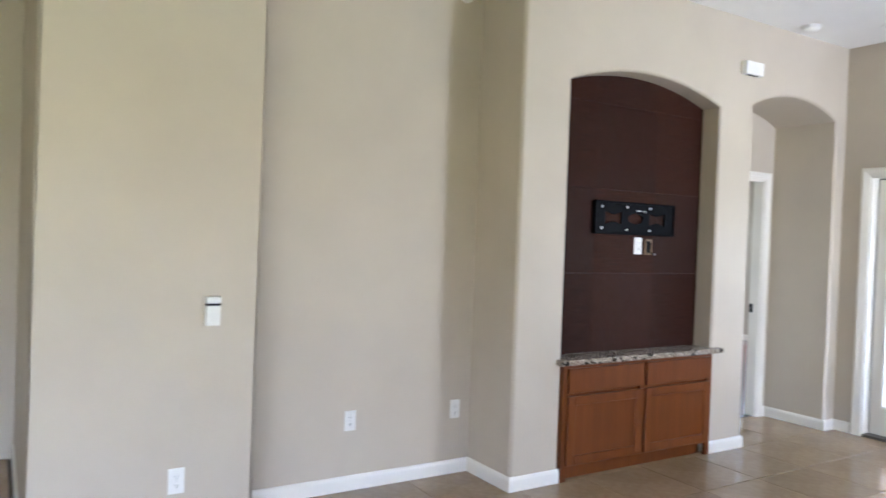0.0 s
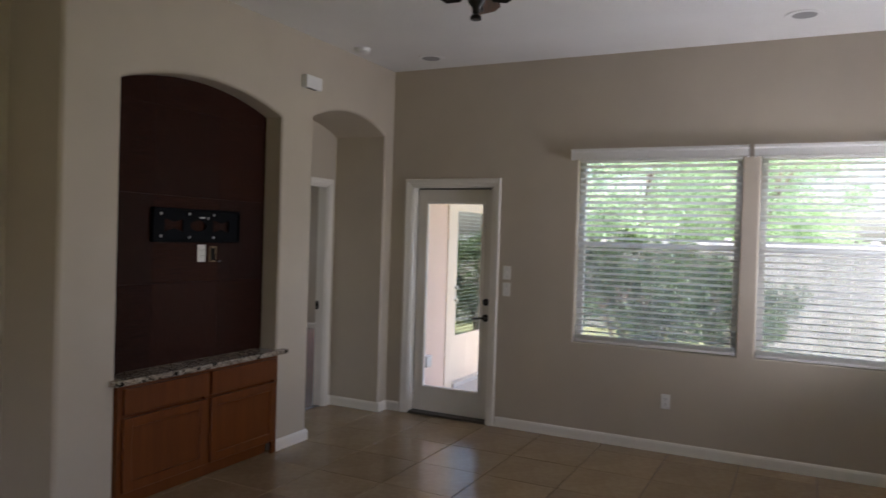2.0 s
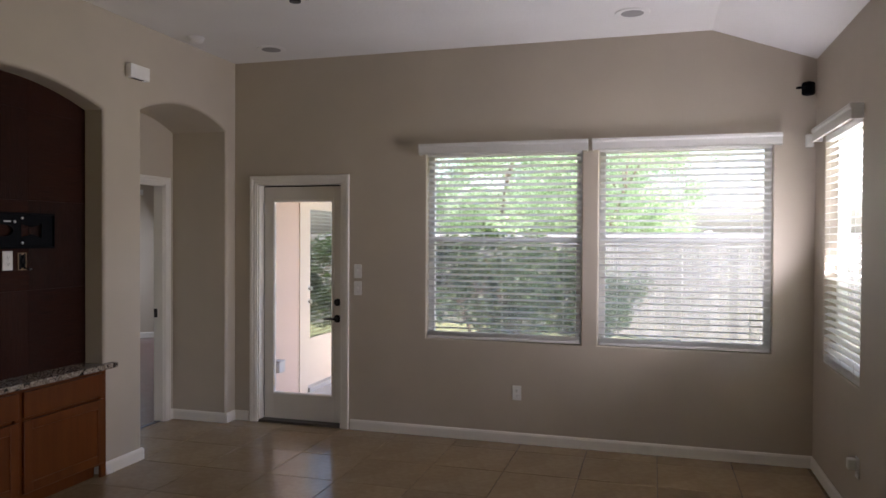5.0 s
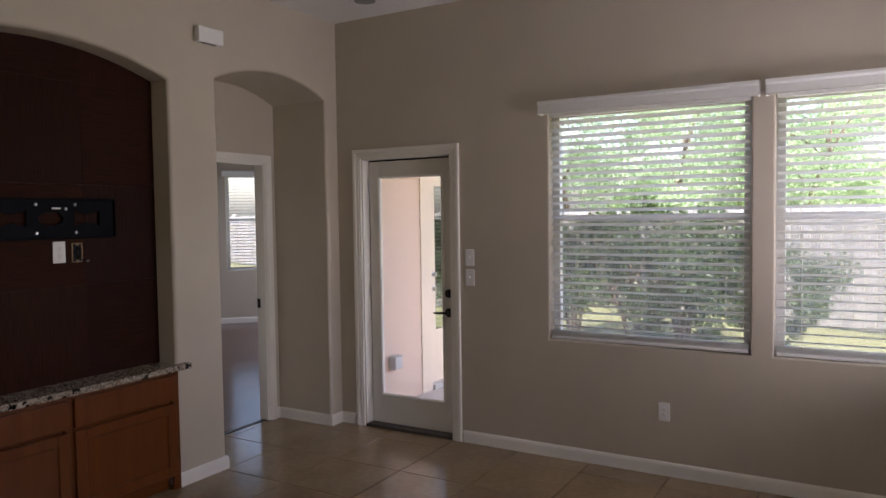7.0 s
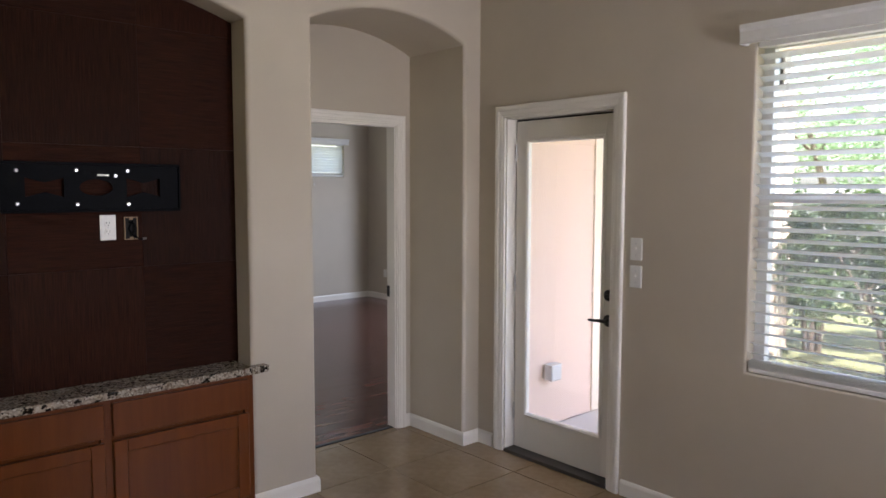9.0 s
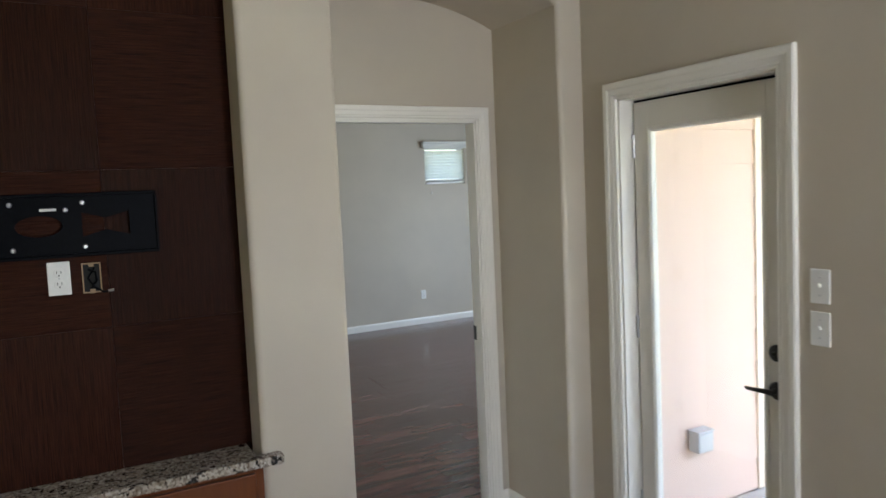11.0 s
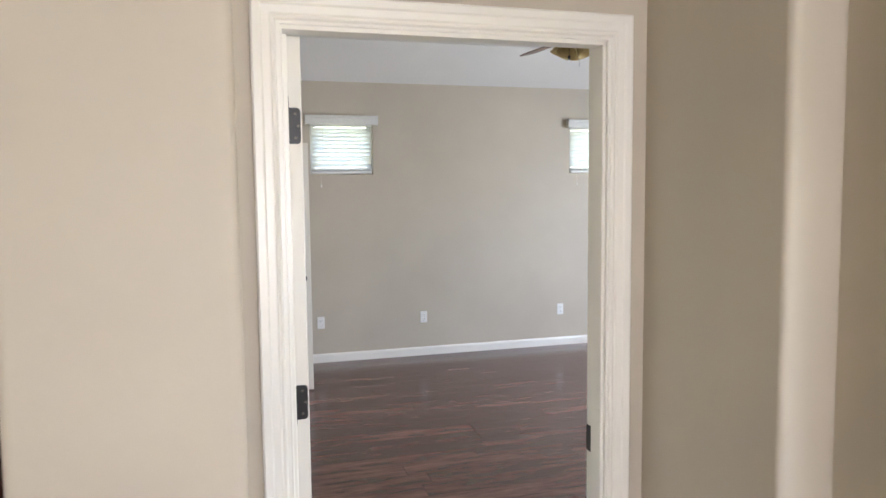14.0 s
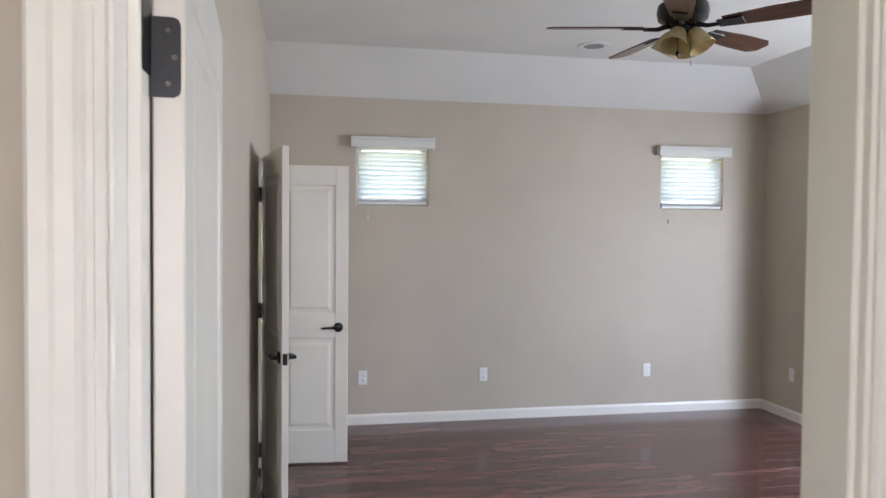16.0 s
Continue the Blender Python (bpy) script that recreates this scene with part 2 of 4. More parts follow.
def box(bm, x0, x1, y0, y1, z0, z1, bev=0.0, segs=2):
    vs = [bm.verts.new((x, y, z)) for x in (x0, x1) for y in (y0, y1) for z in (z0, z1)]
    fs = [bm.faces.new([vs[i] for i in f]) for f in ((0, 1, 3, 2), (4, 6, 7, 5), (0, 4, 5, 1), (2, 3, 7, 6), (0, 2, 6, 4), (1, 5, 7, 3))]
    if bev:
        es = {e for f in fs for e in f.edges}
        bmesh.ops.bevel(bm, geom=list(es), offset=bev, segments=segs, profile=0.5, affect="EDGES")
    return vs


def boxed(x0, x1, y0, y1, z0, z1, bev=0.0):
    bm = bmesh.new()
    box(bm, x0, x1, y0, y1, z0, z1, bev)
    return bm


def lathe(bm, prof, segs=20, at=(0, 0, 0), axis=None):
    """A turned shape: prof is rows of (radius, height) along axis (z by default)."""
    m = Matrix.Translation(at) @ (Vector((0, 0, 1)).rotation_difference(axis).to_matrix().to_4x4() if axis is not None else Matrix())
    rings = []
    for r, h in prof:
        if r < 1e-5:
            rings.append([bm.verts.new(m @ Vector((0, 0, h)))])
        else:
            rings.append([bm.verts.new(m @ Vector((r * math.cos(2 * math.pi * k / segs), r * math.sin(2 * math.pi * k / segs), h))) for k in range(segs)])
    for a, b in zip(rings, rings[1:]):
        for k in range(segs):
            q = [a[k % len(a)], a[(k + 1) % len(a)], b[(k + 1) % len(b)], b[k % len(b)]]
            q = list(dict.fromkeys(q))
            if len(q) > 2:
                bm.faces.new(q)
    for ring in (rings[0], rings[-1]):
        if len(ring) > 2:
            bm.faces.new(ring)
    return bm


def tube(bm, pts, radii, segs=8):
    pts = [Vector(p) for p in pts]
    rings = []
    for i, p in enumerate(pts):
        d = (pts[min(i + 1, len(pts) - 1)] - pts[max(i - 1, 0)]).normalized()
        a = d.orthogonal().normalized() if i == 0 else (prev - d * prev.dot(d)).normalized()
        prev = a
        b = d.cross(a)
        r = radii[i] if isinstance(radii, (list, tuple)) else radii
        rings.append([bm.verts.new(p + (a * math.cos(2 * math.pi * k / segs) + b * math.sin(2 * math.pi * k / segs)) * r) for k in range(segs)])
    for a, b in zip(rings, rings[1:]):
        for k in range(segs):
            bm.faces.new((a[k], a[(k + 1) % segs], b[(k + 1) % segs], b[k]))
    bm.faces.new(rings[0])
    bm.faces.new(rings[-1])
    return bm


def sweep(bm, pts, nrm, prof, closed=False):
    """A profile of (out, up) carried along a polyline in a plane with normal nrm, mitred; out is to the left of travel about nrm."""
    pts, nrm = [Vector(p) for p in pts], Vector(nrm)
    n, rings = len(pts), []
    for i, p in enumerate(pts):
        dirs = []
        if i > 0 or closed:
            dirs.append((p - pts[i - 1]).normalized())
        if i < n - 1 or closed:
            dirs.append((pts[(i + 1) % n] - p).normalized())
        ps = [nrm.cross(d) for d in dirs]
        mitre = ps[0] if len(ps) == 1 else (ps[0] + ps[1]) / (1 + ps[0].dot(ps[1]))
        rings.append([bm.verts.new(p + mitre * a + nrm * b) for a, b in prof])
    m = len(prof)
    for i in range(n if closed else n - 1):
        a, b = rings[i], rings[(i + 1) % n]
        for k in range(m):
            bm.faces.new((a[k], a[(k + 1) % m], b[(k + 1) % m], b[k]))
    if not closed:
        bm.faces.new(rings[0])
        bm.faces.new(rings[-1])
    return bm


def offset_loop(loop, r):
    """A loop (counter-clockwise) grown outward by r."""
    out, n = [], len(loop)
    for i in range(n):
        p, a, b = Vector(loop[i]), Vector(loop[i - 1]), Vector(loop[(i + 1) % n])
        d1, d2 = (p - a).normalized(), (b - p).normalized()
        n1, n2 = Vector((d1.y, -d1.x)), Vector((d2.y, -d2.x))
        out.append(p + (n1 + n2) / (1 + n1.dot(n2)) * r)
    return out


def panel(name, o, u, n, outer, holes, thick, mat, r=0.0, label="", ends=()):
    """A wall: outer outline in (along u, height), holes through it with bullnosed front edges of radius r; its face is at o, its back at o + n * thick."""
    o, u, n = Vector(o), Vector(u), Vector(n)
    bm = bmesh.new()

    def put(p, d):
        return bm.verts.new(o + u * p[0] + Z * p[1] + n * d)

    def ring(vs):
        return [bm.edges.new((vs[i], vs[(i + 1) % len(vs)])) for i in range(len(vs))]

    def skin(a, b):
        for i in range(len(a)):
            bm.faces.new((a[i], a[(i + 1) % len(a)], b[(i + 1) % len(b)], b[i]))

    fo, bo = [put(p, 0) for p in outer], [put(p, thick) for p in outer]
    fe, be = ring(fo), ring(bo)
    inner = []
    for loop in holes:
        steps = 5 if r else 0
        rows = []
        for k in range(steps + 1):
            a = math.pi / 2 * k / steps if steps else math.pi / 2
            rows.append([put(p, r * (1 - math.cos(a))) for p in offset_loop(loop, r * (1 - math.sin(a)))])
        back = [put(p, thick) for p in loop]
        fe += ring(rows[0])
        be += ring(back)
        inner.append(rows + [back])
    bmesh.ops.triangle_fill(bm, edges=fe, use_beauty=True)
    bmesh.ops.triangle_fill(bm, edges=be, use_beauty=True)
    skin(fo, bo)
    for rows in inner:
        for a, b in zip(rows, rows[1:]):
            skin(a, b)
    edges = [e for e in bm.edges for a in ends if all(abs((v.co - o).dot(n)) < 1e-5 and abs((v.co - o).dot(u) - a) < 1e-5 for v in e.verts)]
    if edges:
        bmesh.ops.bevel(bm, geom=edges, offset=0.022, segments=5, profile=0.5, affect="EDGES")
    ob = part(name, bm, mat, None, label)
    me = ob.data
    for f in me.polygons:
        f.use_smooth = 0.02 < abs(f.normal.dot(n)) < 0.999
    return tagged(ob, kind="structure")


def rect(a0, a1, z0, z1):
    return [(a0, z0), (a1, z0), (a1, z1), (a0, z1)]


def arch_loop(a0, a1, z0, spring, rise, k=36):
    """An opening with a flat segmental arch."""
    half, mid = (a1 - a0) / 2, (a0 + a1) / 2
    rad = (half * half + rise * rise) / (2 * rise)
    span = math.asin(half / rad)
    top = [(mid + rad * math.sin(span * (1 - 2 * i / k)), spring + rise - rad + rad * math.cos(span * (1 - 2 * i / k))) for i in range(k + 1)]
    return [(a0, z0), (a1, z0)] + top


BASE_PROF = [(0, 0), (0.013, 0), (0.013, 0.066), (0.009, 0.078), (0.004, 0.085), (0, 0.085)]


def baseboard(pts, label="white painted baseboard along the wall"):
    bm = bmesh.new()
    sweep(bm, [(x, y, 0) for x, y in pts], Z, BASE_PROF)
    tagged(part("baseboard", bm, TRIM, None, label), category="baseboard", kind="structure")


CASE_PROF = [(0.0, 0.0), (0.0, 0.010), (0.006, 0.014), (0.014, 0.012), (0.020, 0.016), (0.040, 0.017), (0.046, 0.021), (0.066, 0.022), (0.072, 0.018), (0.072, 0.0)]


def casing(parent, pts, nrm, wide=1.0, label="moulded white door casing"):
    bm = bmesh.new()
    sweep(bm, pts, nrm, [(u * wide, v) for u, v in CASE_PROF])
    return part("casing", bm, TRIM, parent, label)

# ---- the large structure ----
NY, EX, SY, CZ = 3.73, 5.70, -0.87, 3.11
BX, BY, BS = 4.51, 9.45, 4.37
WALL_LABEL = "greige painted drywall"
panel("wall_north", (0, NY, 0), X, Y, rect(2.38, 4.32, -0.1, 3.2), [arch_loop(2.745, 4.13, -0.05, 2.445, 0.125)], 0.155, WALL, 0.022, WALL_LABEL + " with an arched niche", (2.38,))
panel("wall_north_passage", (0, NY, 0), X, Y, rect(4.32, 5.76, -0.1, 3.2), [arch_loop(4.495, 5.57, -0.05, 2.505, 0.12)], 0.56, WALL, 0.022, WALL_LABEL + " with an arched passage")
panel("wall_north_left", (0, NY, 0), X, Y, rect(-0.06, 0.87, -0.1, 3.2), [], 0.57, WALL, 0, WALL_LABEL, (-0.06, 0.87))


def wall_box(name, *b):
    tagged(part(name, boxed(*b), WALL, None, WALL_LABEL), kind="structure")


wall_box("wall_alcove_side", 2.38, 2.60, 3.885, 4.30, -0.1, 3.2)
wall_box("wall_alcove_back", 0.87, 2.38, 4.17, 4.30, -0.1, 3.2)
wall_box("wall_niche_back", 2.60, 4.32, 3.899, 4.28, -0.1, 3.2)
wall_box("wall_hall_side", -0.06, 0.10, 4.30, 5.75, -0.1, 3.2)
wall_box("wall_hall_end", -3.50, -0.06, 5.60, 5.75, -0.1, 3.2)
wall_box("wall_west", -3.65, -3.50, -1.0, 5.75, -0.1, 3.2)
# The wide western opening is unseen, added only to hold the fill lamp.
panel("wall_south", (0, SY, 0), X, -Y, rect(-3.65, 5.76, -0.1, 3.2), [rect(4.53, 5.43, 0.79, 2.29), rect(-2.7, -0.1, 0.35, 2.35)], 0.15, WALL, 0.012, WALL_LABEL + " with a window and an added light opening")
panel("wall_east", (EX, 0, 0), Y, X, rect(-1.02, 4.28, -0.1, 3.2), [rect(0.735, 1.975, 0.79, 2.30), rect(-0.602, 0.612, 0.79, 2.30), rect(2.705, 3.515, -0.05, 2.065)], 0.15, WALL, 0.012, WALL_LABEL + " with two windows and a glazed door")
panel("wall_bedroom_entry", (0, 4.27, 0), X, Y, rect(4.42, 5.70, -0.1, 3.2), [rect(4.585, 5.470, -0.05, 2.06)], 0.10, WALL, 0, WALL_LABEL + " with a door opening")
panel("wall_bedroom_west", (BX, 0, 0), Y, -X, rect(4.3715, 9.60, -0.1, 3.2), [rect(8.07, 8.50, -0.05, 2.06)], 0.14, WALL, 0, WALL_LABEL + " with a closet opening")
panel("wall_bedroom_north", (0, BY, 0), X, Y, rect(4.36, 9.05, -0.1, 3.2), [rect(5.195, 5.79, 1.81, 2.31), rect(7.875, 8.475, 1.81, 2.31)], 0.15, WALL, 0.012, WALL_LABEL + " with two small high windows")
wall_box("wall_bedroom_jog", 8.90, 9.05, 8.85, 9.52, -0.1, 3.2)
D45 = Vector((1, -1, 0)).normalized()
N45 = Vector((1, 1, 0)).normalized()
panel("wall_bay_angled", (8.90, 8.85, 0), D45, N45, rect(0, 1.414, -0.1, 3.2), [rect(0.30, 1.20, 0.81, 2.29)], 0.15, WALL, 0.012, WALL_LABEL + " with a tall window")
panel("wall_bay_east", (9.90, 0, 0), Y, X, rect(3.70, 7.85, -0.1, 3.2), [rect(5.4, 7.4, 0.75, 2.25)], 0.15, WALL, 0.012, WALL_LABEL)
panel("wall_bedroom_south", (0, 3.90, 0), X, -Y, rect(5.80, 10.05, -0.1, 3.2), [rect(7.03, 7.98, -0.05, 2.06)], 0.18, WALL, 0, WALL_LABEL + " with a garden door")
wall_box("wall_closet", 3.6, 3.7, 7.6, 9.0, -0.1, 3.2)


def prism(bm, pts, top=3.3):
    lo = [bm.verts.new(p) for p in pts]
    hi = [bm.verts.new((p[0], p[1], top)) for p in pts]
    bm.faces.new(lo)
    bm.faces.new(hi)
    for i in range(len(pts)):
        j = (i + 1) % len(pts)
        bm.faces.new((lo[i], lo[j], hi[j], hi[i]))


def ceilings():
    bm = bmesh.new()
    prism(bm, [(-3.65, -0.18, CZ), (5.85, -0.18, CZ), (5.85, 4.29, CZ), (-3.65, 4.29, CZ)])
    prism(bm, [(-3.65, -1.02, 2.805), (5.85, -1.02, 2.805), (5.85, -0.18, CZ), (-3.65, -0.18, CZ)])
    prism(bm, [(-3.65, 4.29, CZ), (0.10, 4.29, CZ), (0.10, 5.75, CZ), (-3.65, 5.75, CZ)])
    tagged(part("ceiling", bm, CEIL, None, "white textured ceiling with one sloped side"), category="ceiling", kind="structure")
    bm = bmesh.new()
    zf, zl = 2.97, 2.68
    prism(bm, [(4.42, 4.30, zf), (5.85, 4.30, zf), (5.85, 3.72, zf), (8.38, 3.72, zf), (8.38, 8.93, zf), (4.42, 8.93, zf)])
    prism(bm, [(4.42, 8.93, zf), (8.38, 8.93, zf), (8.90, 9.45, zl), (4.42, 9.45, zl)])
    prism(bm, [(8.38, 8.93, zf), (8.38, 3.72, zf), (8.90, 3.72, zl), (8.90, 9.45, zl)])
    prism(bm, [(8.90, 3.72, zl), (10.05, 3.72, zl), (10.05, 8.0, zl), (8.90, 9.15, zl)])
    tagged(part("ceiling_bedroom", bm, CEIL, None, "white tray ceiling with sloped sides"), category="ceiling", kind="structure")
    # Unseen roof; its deep south eave is added to keep sun off the windows.
    bm = bmesh.new()
    prism(bm, [(-4.2, -2.6, 3.32), (6.1, -2.6, 3.32), (6.1, 3.2, 3.32), (10.6, 3.2, 3.32), (10.6, 10.1, 3.32), (-4.2, 10.1, 3.32)], 3.6)
    tagged(part("roof", bm, ROOF, None, "unseen brown roof slab, its deep south eave added to block sun"), category="roof", kind="structure")


ceilings()

tagged(part("floor", boxed(-3.65, 5.72, -1.02, 5.75, -0.10, -0.005), GROUT, None, "beige porcelain tile floor with dark grout"), category="floor", kind="structure")
tagged(part("floor_bedroom", boxed(4.43, 10.05, 4.335, 9.60, -0.098, -0.010), DARK, None, "dark brown wood laminate floor"), category="floor", kind="structure")
tagged(part("floor_bedroom_south", boxed(5.72, 10.05, 3.72, 4.335, -0.098, -0.010), DARK, None, "dark brown wood laminate floor"), category="floor", kind="structure")

baseboard([(-3.5, SY), (5.70, SY), (5.70, 2.632)])
baseboard([(4.495, 4.257), (4.495, NY), (4.13, NY)])
baseboard([(5.70, 3.592), (5.70, NY), (5.57, NY), (5.57, 4.27), (5.520, 4.27)])
baseboard([(2.745, NY), (2.38, NY), (2.38, 4.17), (0.87, 4.17), (0.87, NY), (-0.06, NY), (-0.06, 5.6)])
baseboard([(9.9, 4.5), (9.9, 7.85), (8.9, 8.85), (8.9, BY), (BX, BY), (BX, 8.52)])
baseboard([(BX, 8.05), (BX, BS)])

# ---- windows and blinds ----
count = [0]


def window_unit(place, turn, w, z0, z1, slats, label, group="", tilt=8.0, mid=True):
    """A window set in its wall, local x along the wall and y outward, with a slatted blind of its own in the opening."""
    count[0] += 1
    h = z1 - z0
    win = tagged(new("window_%d" % count[0]), "white vinyl %swindow set deep in drywall" % ("single-hung " if mid else "small "), "window", group, "structure")
    win.matrix_world = pose(place[0], place[1], z0, 0, 0, turn)
    a = w / 2
    bm = bmesh.new()
    sweep(bm, [(-a, 0.10, 0), (-a, 0.10, h), (a, 0.10, h), (a, 0.10, 0)], (0, -1, 0), [(0, 0.02), (0, -0.045), (-0.042, -0.045), (-0.048, -0.02), (-0.048, 0.02)][::-1], True)
    if mid:
        box(bm, -a + 0.03, a - 0.03, 0.085, 0.135, h * 0.53 - 0.022, h * 0.53 + 0.022, 0.004)
    part("window_frame", bm, VINYL, win)
    for lo, hi in ((0.03, h * 0.53), (h * 0.53, h - 0.03)) if mid else ((0.03, h - 0.03),):
        g = part("pane", boxed(-a + 0.03, a - 0.03, 0.108, 0.112, lo, hi), GLASS, win)
        g.visible_shadow = False
    if mid:
        part("insect_screen", boxed(-a + 0.034, a - 0.034, 0.1385, 0.1395, 0.036, h * 0.53 - 0.024), SCREEN, win, "fine grey insect screen")
    part("window_sill", boxed(-a + 0.001, a - 0.001, 0.055, 0.085, 0.0, 0.012, 0.003), TRIM, win)
    blind = tagged(new("window_blind"), label, "blind", group)
    blind.matrix_world = pose(place[0], place[1], z0, 0, 0, turn)
    bm = bmesh.new()
    v = a + 0.045
    prof = [(-0.072, h - 0.035), (-0.066, h - 0.028), (-0.066, h + 0.02), (-0.074, h + 0.032), (-0.074, h + 0.05), (-0.056, h + 0.05), (-0.056, h - 0.035)]
    for x0, x1 in ((-v, v),):
        rings = [[bm.verts.new((x, y, z)) for y, z in prof] for x in (x0, x1)]
        for k in range(len(prof)):
            j = (k + 1) % len(prof)
            bm.faces.new((rings[0][k], rings[0][j], rings[1][j], rings[1][k]))
        bm.faces.new(rings[0])
        bm.faces.new(rings[1])
    box(bm, -v, -v + 0.012, -0.056, -0.004, h - 0.035, h + 0.05)
    box(bm, v - 0.012, v, -0.056, -0.004, h - 0.035, h + 0.05)
    part("valance", bm, SLAT, blind)
    part("head_rail", boxed(-a + 0.008, a - 0.008, 0.004, 0.05, h - 0.045, h - 0.004, 0.003), SLAT, blind)
    top, low = h - 0.06, 0.066
    stacked = [0.0315 + 0.0062 * k for k in range(5)]
    me = None
    levels = [low + (top - low) * (k + 0.5) / slats for k in range(slats)]
    for z in stacked + levels:
        if me is None:
            bm = bmesh.new()
            n = 4
            pr = [(-0.025 + 0.05 * i / n, 0.0028 * (1 - (2 * i / n - 1) ** 2)) for i in range(n + 1)]
            pr = pr + [(y, q - 0.0026) for y, q in reversed(pr)]
            rings = [[bm.verts.new((x, y, q)) for y, q in pr] for x in (-a + 0.012, a - 0.012)]
            for i in range(len(pr)):
                j = (i + 1) % len(pr)
                bm.faces.new((rings[0][i], rings[0][j], rings[1][j], rings[1][i]))
            bm.faces.new(rings[0])
            bm.faces.new(rings[1])
            s = part("slat", bm, SLATT, blind)
            me = s.data
        else:
            s = new("slat", me)
            s.parent = blind
        s.matrix_basis = pose(random.uniform(-0.001, 0.001), 0.03, z + random.uniform(-0.0012, 0.0012), (tilt if z > low else 0.0) + random.uniform(-1.2, 1.2), random.uniform(-0.1, 0.1), 0)
    part("bottom_rail", boxed(-a + 0.012, a - 0.012, 0.004, 0.054, 0.006, 0.028, 0.004), PLATE, blind)
    for x in ((-a + 0.14, 0.0, a - 0.14) if w > 0.8 else (-a + 0.12, a - 0.12)):
        bm = bmesh.new()
        for y in (0.006, 0.054):
            tube(bm, [(x, y, 0.02), (x, y, h - 0.03)], 0.0011, 5)
        part("ladder_cord", bm, CORD, blind)
    return blind


BLIND = "white two inch slatted blind, open, with a moulded valance"
window_unit((EX, 1.355), -90, 1.24, 0.79, 2.30, 29, BLIND, "east windows", -21)
window_unit((EX, 0.005), -90, 1.214, 0.79, 2.30, 29, BLIND, "east windows", -17)
window_unit((4.98, SY), 180, 0.90, 0.79, 2.29, 29, "white slatted blind on a glaring south window")
window_unit((5.4925, BY), 0, 0.595, 1.81, 2.31, 10, "small white slatted blind on a high window", "high bedroom windows", -43, False)
window_unit((8.175, BY), 0, 0.60, 1.81, 2.31, 10, "small white slatted blind on a high window", "high bedroom windows", -43, False)
mid45 = Vector((8.90, 8.85, 0)) + D45 * 0.75
window_unit((mid45.x, mid45.y), -45, 0.90, 0.81, 2.29, 29, BLIND, "", 4.0)

# ---- doors ----


def lever(parent, x, y, z, way, side, mat=BLACK):
    """A lever handle on a face whose outward normal is side * y; the lever points along way * x."""
    h = part("handle", lathe(bmesh.new(), [(0.0, 0), (0.033, 0), (0.033, 0.006), (0.026, 0.011), (0.012, 0.013), (0.011, 0.046), (0.0, 0.047)], 20, (x, y, z), Vector((0, side, 0))), mat, parent, "dark bronze lever handle", True)
    bm = bmesh.new()
    yy = y + side * 0.042
    tube(bm, [(x - way * 0.012, yy, z), (x + way * 0.03, yy, z + 0.001), (x + way * 0.07, yy, z - 0.002), (x + way * 0.105, yy - side * 0.006, z - 0.004), (x + way * 0.115, yy - side * 0.012, z - 0.004)], [0.010, 0.010, 0.008, 0.0075, 0.005], 10)
    part("lever", bm, mat, h, "", True)
    return h


